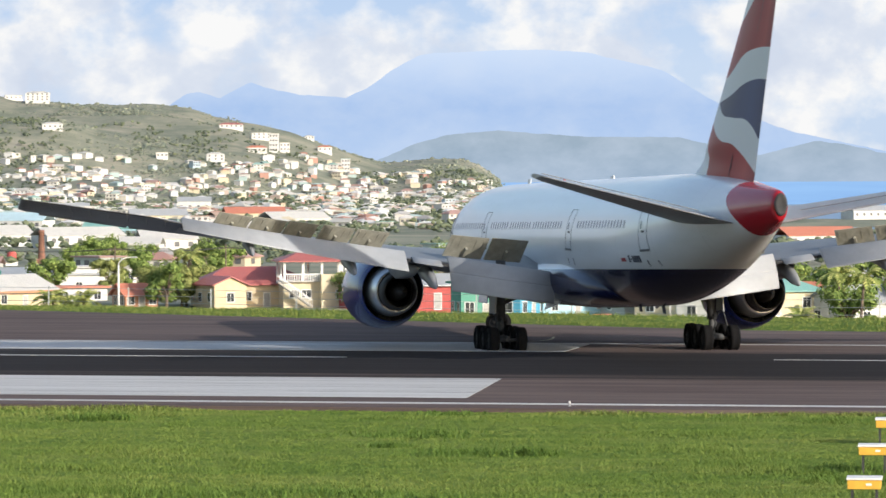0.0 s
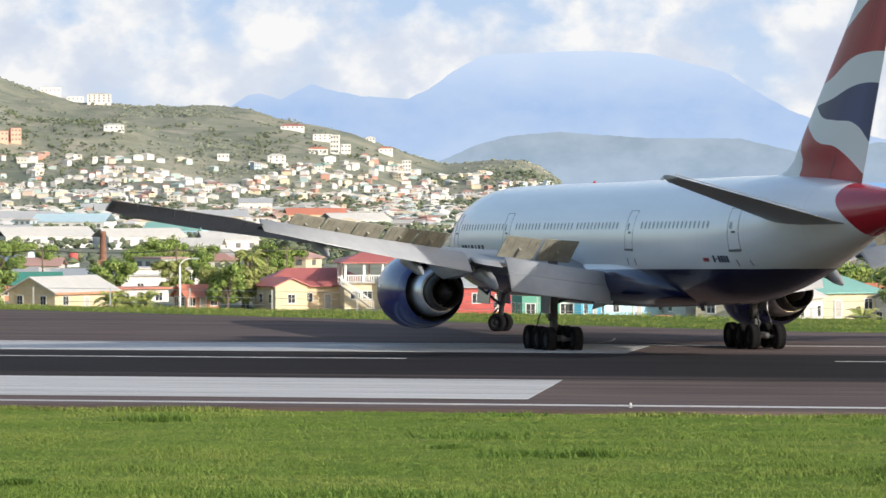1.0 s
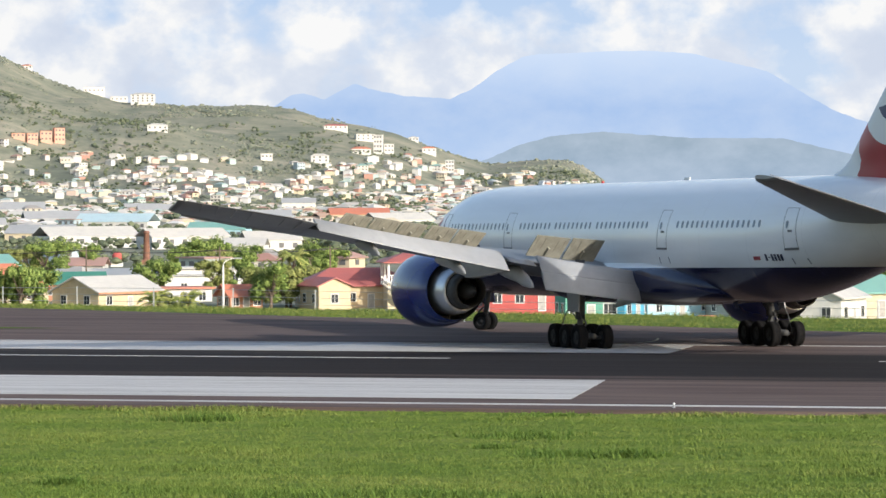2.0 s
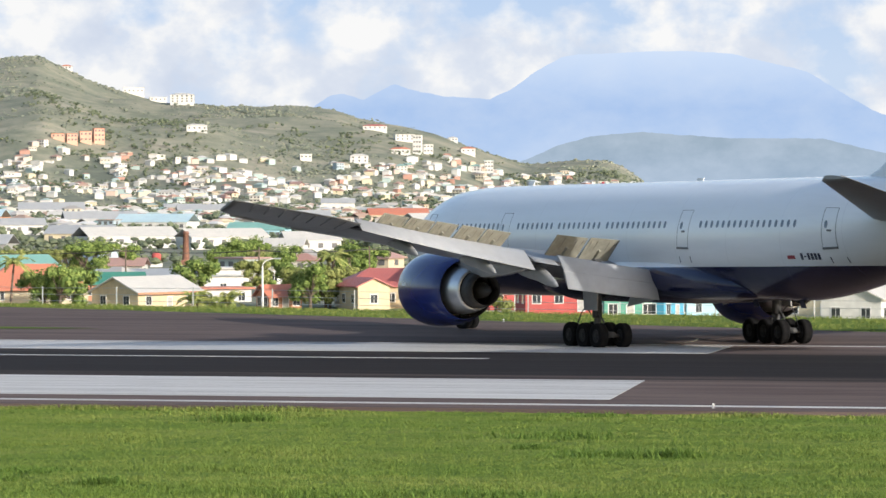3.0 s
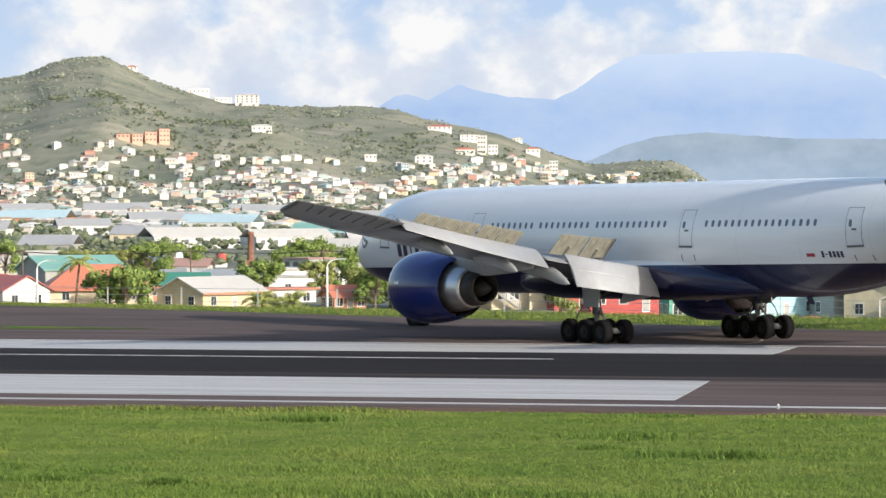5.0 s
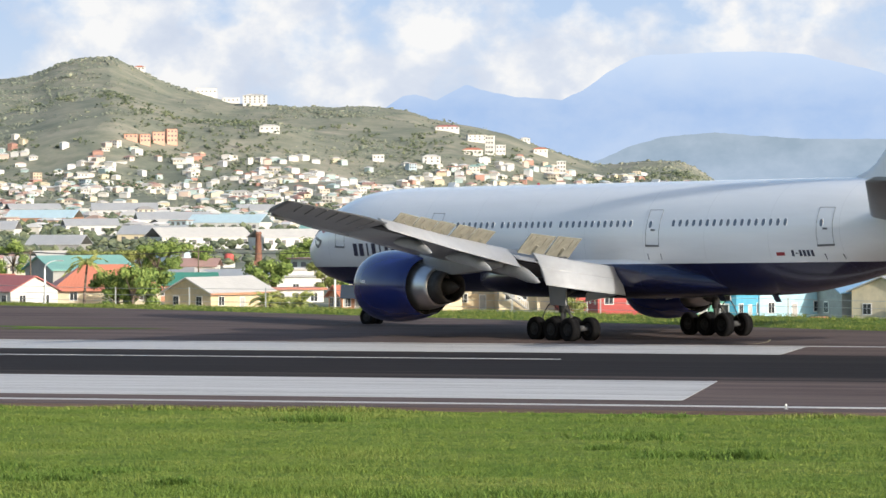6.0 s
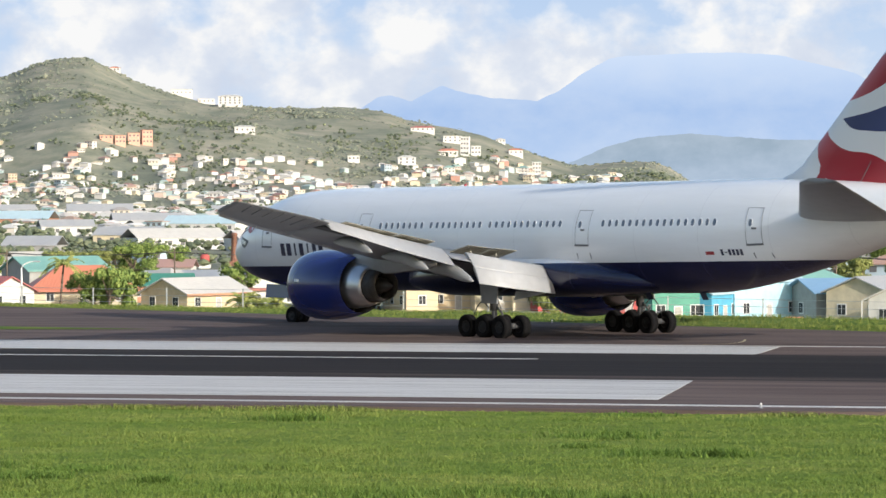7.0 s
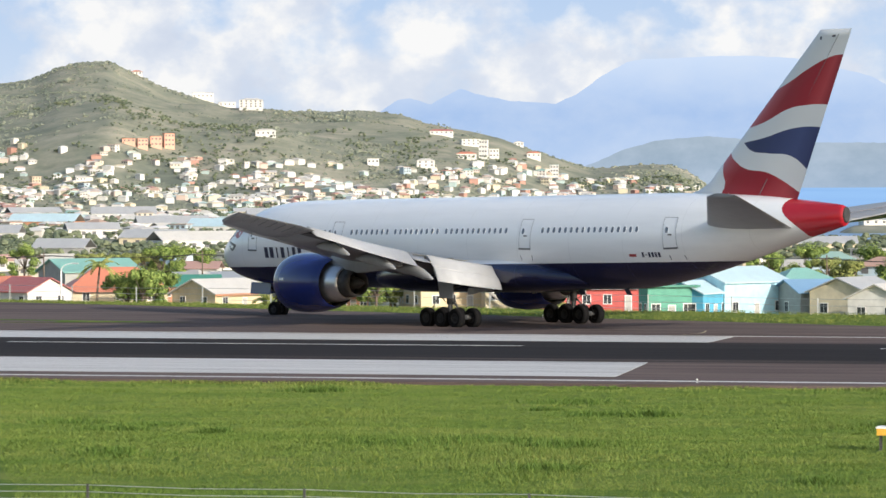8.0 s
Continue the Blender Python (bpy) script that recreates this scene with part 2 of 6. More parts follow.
def make_runway():
    k = Nodes("asphalt")
    c = k.coords()
    xyz = k.n("SeparateXYZ")
    k.link(c, xyz.inputs[0])
    grit, patch = k.noise(9, 4, 0.8, vec=c), k.noise(0.16, 5, vec=c, stretch=(0.35, 1, 1))
    tone = k.ramp(patch, [(0.3, (0.12, 0.087, 0.081)), (0.55, (0.18, 0.134, 0.125)), (0.75, (0.235, 0.178, 0.165))])
    tone = k.mix(k.math("MULTIPLY", grit, 0.5), tone, (0.024, 0.021, 0.022, 1))
    streak = k.noise(1.0, 5, 0.7, vec=c, stretch=(0.012, 0.9, 1))
    tone = k.mix(k.math("MULTIPLY", k.ramp(k.noise(1.0, 6, 0.75, vec=c, stretch=(0.02, 2.6, 1)), [(0.42, (0, 0, 0)), (0.62, (1, 1, 1))]), 0.5), tone, (0.026, 0.022, 0.022, 1))
    tone = k.mix(k.math("MULTIPLY", k.ramp(k.noise(0.5, 5, 0.7, vec=c, stretch=(0.06, 1.0, 1)), [(0.50, (0, 0, 0)), (0.60, (1, 1, 1))]), 0.6), tone, (0.15, 0.114, 0.103, 1))
    lane = k.math("SUBTRACT", 1.0, k.math("DIVIDE", k.math("ABSOLUTE", k.math("SUBTRACT", xyz.outputs[1], 0.5)), 17.0))
    rubber = k.math("MULTIPLY", k.ramp(k.math("ADD", lane, k.math("MULTIPLY", k.math("SUBTRACT", streak, 0.5), 1.1)), [(0.16, (0, 0, 0)), (0.40, (1, 1, 1))]), 0.93)
    skid = k.noise(1.0, 7, 0.8, vec=c, stretch=(0.015, 3.4, 1))
    k.base(k.mix(rubber, tone, k.ramp(skid, [(0.35, (0.0055, 0.0055, 0.0068)), (0.55, (0.0105, 0.010, 0.0118)), (0.7, (0.030, 0.026, 0.026))])))
    k.bump(grit, 0.3, 0.01)
    asphalt = k.surf(0.95, spec=0.12)
    bm = bmesh.new()
    us = [-900, -600, -400, -300, -240, -200] + list(range(-180, 181, 12)) + [220, 300, 500, 900]
    ts = [-31, -23, -12, -6, -3, 0, 3, 6, 12, 23, 34, 44]
    rows = []
    for u in us:
        e = pad_edge(u)
        line = ts + [44 + (e - 44 + 0.01) * f for f in (0.33, 0.67, 1.0)]
        rows.append([bm.verts.new((u, v, camber(u, v))) for v in line])
    for a, b in zip(rows, rows[1:]):
        for i in range(len(a) - 1):
            bm.faces.new((a[i], b[i], b[i + 1], a[i + 1]))
    r = bmesh.ops.extrude_face_region(bm, geom=bm.faces[:])
    for vtx in [g for g in r["geom"] if isinstance(g, bmesh.types.BMVert)]:
        vtx.co.z -= 0.3
    frame_m = Matrix.Translation(field(0, 0)) @ pose(0, 0, 0, 0, 0, -11)
    runway = part("runway", fix(bm), asphalt, m=frame_m)
    tagged(runway, "brownish grey asphalt runway with dark tyre rubber", "runway", kind="structure")

    k = Nodes("worn_white_paint")
    c = k.coords()
    wear = k.noise(1.2, 7, 0.8, vec=c, stretch=(0.03, 3.0, 1))
    white = k.ramp(wear, [(0.36, (0.12, 0.11, 0.11)), (0.46, (0.47, 0.465, 0.46)), (0.62, (0.68, 0.675, 0.665))])
    k.base(k.mix(k.math("MULTIPLY", k.noise(14, 3, 0.8, vec=c), 0.25), white, (0.22, 0.21, 0.2, 1)))
    paint = k.surf(0.7)

    def stripe(name, u0, u1, v0, v1, label, mat=paint):
        bm = bmesh.new()
        n = max(1, int((u1 - u0) / 12))
        low = []
        for i in range(n + 1):
            u = u0 + (u1 - u0) * i / n
            low.append([bm.verts.new((u, v, camber(u, v) + 0.006)) for v in (v0, v1)] + [bm.verts.new((u, v, camber(u, v) - 0.01)) for v in (v1, v0)])
        for a, b in zip(low, low[1:]):
            for i in range(4):
                j = (i + 1) % 4
                bm.faces.new((a[i], b[i], b[j], a[j]))
        bm.faces.new(low[0]), bm.faces.new(low[-1][::-1])
        ob = part(name, fix(bm), mat, runway)
        tagged(ob, label)

    stripe("edge_line", -900, 900, -28.5, -27.6, "white painted edge line")
    stripe("edge_line", -900, 900, 26.1, 26.9, "white painted edge line")
    stripe("aiming_mark", -78, -19.2, -24.4, -12.8, "broad worn white painted block")
    stripe("aiming_mark", -78, -19.2, 13.0, 25.6, "broad worn white painted block")
    for i in range(-6, 12):
        stripe("centre_dash", -28.4 - 30 + 50 * i, -28.4 + 50 * i, 2.0, 2.75, "thin worn white centre dash")
    # yellow lead-in line that curves off towards the pad
    yellow = plain("worn_yellow_paint", (0.42, 0.36, 0.20, 1), 0.7, vary=0.3)
    bm = bmesh.new()
    pts = [(-24.5 + 0.6 * i - 0.035 * i * i, 27.6 + 0.06 * i * i) for i in range(12)]
    for (u0, v0), (u1, v1) in zip(pts, pts[1:]):
        q = [bm.verts.new((a, b, camber(a, b) + 0.006)) for a, b in ((u0, v0), (u0 + 0.14, v0), (u1 + 0.14, v1), (u1, v1))]
        bm.faces.new(q)
    part("lead_in_line", fix(bm), yellow, runway, "faded yellow curved lead-in line")
    # strip of grass between the runway and the pad
    bm = bmesh.new()
    lo = [bm.verts.new((u, 43.2 + w, camber(u, 43) + h)) for u, w, h in ((-140, -6, 0.02), (-100, -5, 0.02), (-72, -3.4, 0.02), (-58, 0, 0.02), (-72, 3.2, 0.02), (-100, 5, 0.02), (-140, 7, 0.02))]
    bm.faces.new(lo)
    r = bmesh.ops.inset_region(bm, faces=bm.faces[:], thickness=0.8, depth=0.18)
    isl = part("grass_island", fix(bm), bpy.data.materials["grass_and_scrub"], m=frame_m)
    tagged(isl, "narrow strip of grass beside the turning pad", "grass", kind="structure")


make_ground()
make_runway()


def make_distance():
    """Sky, far mountains and the sea: plain backdrops, all beyond four kilometres."""
    k = glow("far_sky", None)
    c = k.coords()
    xyz = k.n("SeparateXYZ")
    k.link(c, xyz.inputs[0])
    up = k.math("DIVIDE", xyz.outputs[2], 360)
    air = k.ramp(up, [(0.0, srgb(194, 211, 233)), (0.45, srgb(196, 214, 237)), (1.0, srgb(166, 196, 234))])
    puff = k.noise(0.0062, 10, 0.56, vec=c, stretch=(1, 1, 1.35))
    veil = k.noise(0.0016, 5, 0.5, vec=c, stretch=(1, 1, 2.6))
    cloud = k.ramp(k.math("ADD", k.math("MULTIPLY", puff, 0.65), k.math("MULTIPLY", veil, 0.45)), [(0.455, (0, 0, 0)), (0.55, (1, 1, 1))])
    shade = k.ramp(k.noise(0.009, 8, 0.55, vec=c, stretch=(1, 1, 1.25)), [(0.36, srgb(205, 214, 230)), (0.48, srgb(216, 223, 235)), (0.60, srgb(243, 243, 243))])
    k.link(k.mix(cloud, air, shade), k.p.inputs["Emission Color"])
    k.p.inputs["Emission Strength"].default_value = 0.79
    bm = bmesh.new()
    rows = []
    for z in (-220, 0, 200, 450, 800):
        rows.append([bm.verts.new((4900 * math.sin(radians(a)), 4900 * math.cos(radians(a)), z)) for a in range(-24, 25, 2)])
    for a, b in zip(rows, rows[1:]):
        for i in range(len(a) - 1):
            bm.faces.new((a[i], a[i + 1], b[i + 1], b[i]))
    tagged(part("sky_backdrop", bm, k.m), "pale blue sky with soft white cumulus", "sky", kind="structure")

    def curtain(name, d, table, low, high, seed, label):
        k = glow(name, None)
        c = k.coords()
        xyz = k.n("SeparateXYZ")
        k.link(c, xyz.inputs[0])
        # haze put into the glow: tone shifts with height, top fades towards cloud
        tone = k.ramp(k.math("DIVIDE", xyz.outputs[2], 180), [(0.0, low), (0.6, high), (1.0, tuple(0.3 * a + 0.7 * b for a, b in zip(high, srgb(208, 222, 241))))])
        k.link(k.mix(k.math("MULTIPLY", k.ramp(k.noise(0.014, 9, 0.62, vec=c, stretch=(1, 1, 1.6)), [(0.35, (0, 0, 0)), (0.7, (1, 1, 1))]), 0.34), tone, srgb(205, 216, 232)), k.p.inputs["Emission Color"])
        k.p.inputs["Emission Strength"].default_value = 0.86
        bm = bmesh.new()
        top, bottom = [], []
        m = table[0][0]
        while m <= table[-1][0]:
            e = np.interp(m, [r[0] for r in table], [r[1] for r in table]) + 1.6 * noise.noise((m * 0.05, seed, 0)) + 0.8 * noise.noise((m * 0.21, seed, 3))
            a = bearing(m)
            top.append(bm.verts.new((d * math.sin(a), d * math.cos(a), 8.4 + d * e / 6686)))
            bottom.append(bm.verts.new(((d - 60) * math.sin(a), (d - 60) * math.cos(a), -40)))
            m += 6
        for i in range(len(top) - 1):
            bm.faces.new((bottom[i], bottom[i + 1], top[i + 1], top[i]))
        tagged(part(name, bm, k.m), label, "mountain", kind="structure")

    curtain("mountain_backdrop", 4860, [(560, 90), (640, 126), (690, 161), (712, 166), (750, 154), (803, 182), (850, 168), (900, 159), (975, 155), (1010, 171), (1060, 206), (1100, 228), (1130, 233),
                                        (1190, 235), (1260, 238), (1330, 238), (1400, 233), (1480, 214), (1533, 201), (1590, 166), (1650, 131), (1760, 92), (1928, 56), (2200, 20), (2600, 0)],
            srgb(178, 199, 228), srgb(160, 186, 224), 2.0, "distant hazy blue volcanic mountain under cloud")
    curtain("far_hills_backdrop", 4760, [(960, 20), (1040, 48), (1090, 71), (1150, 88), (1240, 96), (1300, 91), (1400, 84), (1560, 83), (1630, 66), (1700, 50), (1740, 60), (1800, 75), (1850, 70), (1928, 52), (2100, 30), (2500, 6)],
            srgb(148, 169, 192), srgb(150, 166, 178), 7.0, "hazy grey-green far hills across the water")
    k = Nodes("sea_water")
    rip = k.noise(0.02, 6, 0.6, stretch=(0.3, 1, 1))
    k.base(k.ramp(rip, [(0.35, (0.045, 0.17, 0.36)), (0.65, (0.08, 0.24, 0.44))]))
    k.bump(k.noise(0.15, 4), 0.2, 0.3)
    sea = k.surf(0.35)
    bm = bmesh.new()
    vs = [bm.verts.new(p) for p in ((-2500, 1500, -13.5), (3000, 1500, -13.5), (3000, 4000, -13.5), (-2500, 4000, -13.5))]
    bm.faces.new(vs)
    tagged(part("sea", bm, sea), "calm blue sea beyond the shore", "water", kind="structure")
    # the far water up to the horizon: a tilted backdrop sheet, given a glow
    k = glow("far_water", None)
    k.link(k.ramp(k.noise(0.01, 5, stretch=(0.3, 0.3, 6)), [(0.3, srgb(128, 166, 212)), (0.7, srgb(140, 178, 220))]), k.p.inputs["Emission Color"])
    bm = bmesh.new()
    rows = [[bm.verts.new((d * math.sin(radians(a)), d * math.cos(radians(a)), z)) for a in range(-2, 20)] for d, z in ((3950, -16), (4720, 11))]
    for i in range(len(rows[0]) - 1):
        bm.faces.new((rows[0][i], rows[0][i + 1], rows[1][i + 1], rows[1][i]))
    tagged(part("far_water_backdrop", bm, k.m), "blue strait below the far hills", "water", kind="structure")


make_distance()
# ---- the airliner (x forward from the main gear, y to its left, z up) ----
MAIN = 31.78                          # main gear, metres behind the nose
FUSELAGE = [  # behind the nose, half width, crown, keel (from the centreline)
    (0.0, 0.06, -0.72, -0.84), (0.25, 0.62, -0.20, -1.30), (0.9, 1.18, 0.38, -1.82), (2.0, 1.80, 1.00, -2.30), (3.6, 2.36, 1.98, -2.66),
    (5.4, 2.74, 2.62, -2.90), (7.5, 2.98, 2.96, -3.04), (10.5, 3.10, 3.10, -3.10), (26, 3.10, 3.10, -3.10), (42, 3.10, 3.10, -3.10), (45.5, 3.07, 3.10, -2.98),
    (49, 2.90, 3.08, -2.45), (52.5, 2.50, 3.00, -1.68), (56, 1.86, 2.80, -0.80), (59, 1.22, 2.52, 0.0), (61.2, 0.72, 2.30, 0.52), (62.3, 0.42, 2.18, 0.78), (62.7, 0.30, 2.05, 0.90)]


def centre_z(s):
    return 5.16 + 0.013 * s


def skin(s, z):
    """Half width of the fuselage at a station and height."""
    w, top, low = spline(FUSELAGE, s)
    mid, hh = centre_z(s) + (top + low) / 2, (top - low) / 2
    return w * math.sqrt(max(0.0, 1 - ((z - mid) / hh) ** 2))


def skin_normal(s, z):
    a, b, c = skin(s, z - 0.1), skin(s, z + 0.1), skin(s + 0.2, z)
    return Vector(((c - skin(s - 0.2, z)) / 0.4, 1, (a - b) / 0.2)).normalized()


def on_skin(s, z, side, proud=0.0):
    """A pose on the skin: x along the fuselage, z outwards."""
    n = skin_normal(s, z)
    n = Vector((n.x, n.y * side, n.z))
    x = Vector((side * -1, 0, 0))
    x = (x - n * x.dot(n)).normalized()
    m = Matrix((x, n.cross(x), n)).transposed().to_4x4()
    m.translation = Vector((MAIN - s, skin(s, z) * side, z)) + n * proud
    return m


white_gloss = plain("white_gloss_paint", (0.80, 0.82, 0.84, 1), 0.22, vary=0.04, scale=0.5, coat=0.4)
grey_paint = plain("grey_wing_paint", (0.27, 0.28, 0.295, 1), 0.38, vary=0.10, scale=1.2)
# wing skin darkened all over for the shade under the wing
wing_paint = plain("shade_darkened_wing_skin", (0.165, 0.172, 0.185, 1), 0.4, vary=0.12, scale=1.2)
hub_dark = plain("dark_wheel_hub", (0.018, 0.018, 0.019, 1), 0.75, vary=0.4, scale=5)
pale_paint = plain("pale_flap_paint", (0.36, 0.37, 0.385, 1), 0.4, vary=0.08, scale=1.5)
dull_metal = plain("primer_khaki_underside", (0.30, 0.29, 0.24, 1), 0.6, vary=0.25, scale=2.0)
# near-black colour carries the shade inside openings: cove, duct, exhaust
dark_cove = plain("cavity_shade", (0.035, 0.035, 0.038, 1), 0.8, vary=0.4)
bare_metal = plain("brushed_bare_metal", (0.62, 0.63, 0.65, 1), 0.32, metal=0.9, vary=0.08, scale=2)
burnt_metal = plain("heat_stained_metal", (0.06, 0.057, 0.056, 1), 0.6, metal=0.6, vary=0.3, scale=3)
blue_gloss = plain("deep_blue_gloss_paint", (0.008, 0.020, 0.135, 1), 0.2, vary=0.10, scale=0.8, coat=0.4)
rubber = plain("black_tyre_rubber", (0.008, 0.008, 0.009, 1), 0.95, vary=0.3, scale=6, spec=0.15)
gear_grey = plain("dirty_grey_gear_paint", (0.055, 0.057, 0.06, 1), 0.65, vary=0.4, scale=4)
window_glass = plain("dark_cabin_window", (0.13, 0.16, 0.21, 1), 0.12, vary=0.1)
ink = plain("dark_blue_ink", (0.02, 0.025, 0.06, 1), 0.4)
red_ink = plain("red_ink", (0.35, 0.03, 0.04, 1), 0.4)
line_grey = plain("panel_gap_grey", (0.15, 0.155, 0.165, 1), 0.7)


def fuselage_paint():
    k = Nodes("airliner_livery")
    c = k.coords()
    xyz = k.n("SeparateXYZ")
    k.link(c, xyz.inputs[0])
    s = k.math("SUBTRACT", MAIN, xyz.outputs[0])
    line = k.math("ADD", 3.50, k.math("MULTIPLY", s, 0.0205))
    blue = k.math("LESS_THAN", xyz.outputs[2], line)
    wave = k.math("MULTIPLY", k.math("SINE", k.math("MULTIPLY", xyz.outputs[2], 2.2)), 0.35)
    start = k.math("ADD", k.math("ADD", 58.4, k.math("MULTIPLY", k.math("SUBTRACT", 8.4, xyz.outputs[2]), 0.55)), wave)
    red = k.math("GREATER_THAN", s, start)
    dirt = k.noise(0.5, 6, 0.65, vec=c, stretch=(0.15, 1, 1.4))
    white = k.ramp(dirt, [(0.3, (0.76, 0.78, 0.80)), (0.6, (0.84, 0.86, 0.88))])
    col = k.mix(blue, white, k.ramp(dirt, [(0.3, (0.005, 0.008, 0.038)), (0.7, (0.007, 0.012, 0.056))]))
    # ring joints between the skin panels
    joint = k.math("LESS_THAN", k.math("FRACT", k.math("DIVIDE", s, 5.1)), 0.0045)
    col = k.mix(k.math("MULTIPLY", joint, 0.22), col, (0.2, 0.2, 0.22, 1))
    k.base(k.mix(red, col, k.ramp(dirt, [(0.3, (0.36, 0.012, 0.022)), (0.7, (0.46, 0.02, 0.03))])))
    return k.surf(0.24, coat=0.3)


def fin_paint():
    k = Nodes("fin_livery")
    uv = k.n("UVMap")
    uv.uv_map = "fin"
    xyz = k.n("SeparateXYZ")
    k.link(uv.outputs[0], xyz.inputs[0])
    p, q = xyz.outputs[0], xyz.outputs[1]

    def below(points):
        node = k.n("FloatCurve")
        cv = node.mapping.curves[0]
        pts = cv.points
        pts[0].location, pts[1].location = points[0], points[-1]
        for pt in points[1:-1]:
            pts.new(*pt)
        node.mapping.update()
        k.link(p, node.inputs["Value"])
        return k.math("LESS_THAN", q, node.outputs[0])

    red1 = k.math("MULTIPLY", below([(0, 0.652), (0.18, 0.70), (0.37, 0.767), (0.7, 0.835), (1, 0.851)]), k.math("SUBTRACT", 1, below([(0, 0.434), (0.2, 0.465), (0.43, 0.538), (0.7, 0.563), (1, 0.563)])))
    blue = k.math("MULTIPLY", below([(0, 0.33), (0.115, 0.347), (0.35, 0.375), (0.59, 0.42), (0.8, 0.436), (1, 0.432)]), k.math("SUBTRACT", 1, below([(0, 0.38), (0.115, 0.347), (0.3, 0.297), (0.5, 0.283), (0.78, 0.265), (1, 0.187)])))
    red2 = k.math("MULTIPLY", below([(0, 0.295), (0.18, 0.235), (0.37, 0.19), (0.6, 0.17), (0.8, 0.12), (1, 0.052)]), k.math("SUBTRACT", 1, below([(0, 0.235), (0.08, 0.19), (0.18, 0.13), (0.32, 0.05), (0.435, 0.004), (0.6, 0.0), (1, 0.0)])))
    # sheen put in as colour: paler towards the leading edge and at the hinge
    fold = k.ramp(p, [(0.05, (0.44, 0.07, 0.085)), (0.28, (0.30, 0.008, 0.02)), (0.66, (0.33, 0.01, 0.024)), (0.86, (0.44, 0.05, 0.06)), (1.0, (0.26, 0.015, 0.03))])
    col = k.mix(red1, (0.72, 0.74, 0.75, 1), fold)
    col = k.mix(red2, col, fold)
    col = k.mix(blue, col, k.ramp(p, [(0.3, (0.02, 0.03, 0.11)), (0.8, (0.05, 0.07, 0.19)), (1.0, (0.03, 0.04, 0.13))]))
    k.base(col)
    return k.surf(0.42, coat=0.0)


FOIL = [(0.0, 0.0), (0.012, 0.17), (0.05, 0.33), (0.14, 0.46), (0.3, 0.5), (0.5, 0.44), (0.72, 0.27), (0.9, 0.10), (1.0, 0.012)]


def foil_loop(le, te, thick, up):
    """Closed aerofoil section between two points."""
    le, te = Vector(le), Vector(te)
    chord = te - le
    top = [le + chord * a + up * (thick * b) for a, b in FOIL]
    low = [le + chord * a - up * (thick * b * 0.8) for a, b in FOIL[1:]]
    return top + low[::-1]


def wing_at(y):
    """Leading edge, trailing edge (stations), height and thickness of the wing at a span."""
    y = abs(y)
    le = np.interp(y, [0, 3.1, 10, 29.6, 30.45], [18.8, 21.2, 25.7, 38.9, 40.2])
    te = np.interp(y, [0, 3.1, 10, 30.45], [35.1, 34.9, 34.7, 41.7])
    z = float(np.interp(y, [0, 3.1, 6, 10, 15, 20, 25, 30.45], [3.8, 3.95, 4.25, 4.75, 5.40, 6.10, 6.80, 7.55]))
    th = float(np.interp(y, [0, 3.1, 10, 30.45], [1.9, 1.75, 1.05, 0.26]))
    return float(le), float(te), z, th


def chord_point(y, f, dz=0.0):
    """A point at a fraction of the chord; the inboard wing is set nose-up."""
    le, te, z, th = wing_at(y)
    inc = float(np.interp(abs(y), [0, 10, 18, 22.4, 24, 30.45], [0.55, 0.2, 0.0, -0.3, -0.48, -0.5]))
    return Vector((MAIN - (le + (te - le) * f), y, z + inc * (0.4 - f) + dz))


def top_point(y, f):
    le, te, z, th = wing_at(y)
    h = float(np.interp(f, [a for a, _ in FOIL], [b for _, b in FOIL]))
    return chord_point(y, f, th * h)


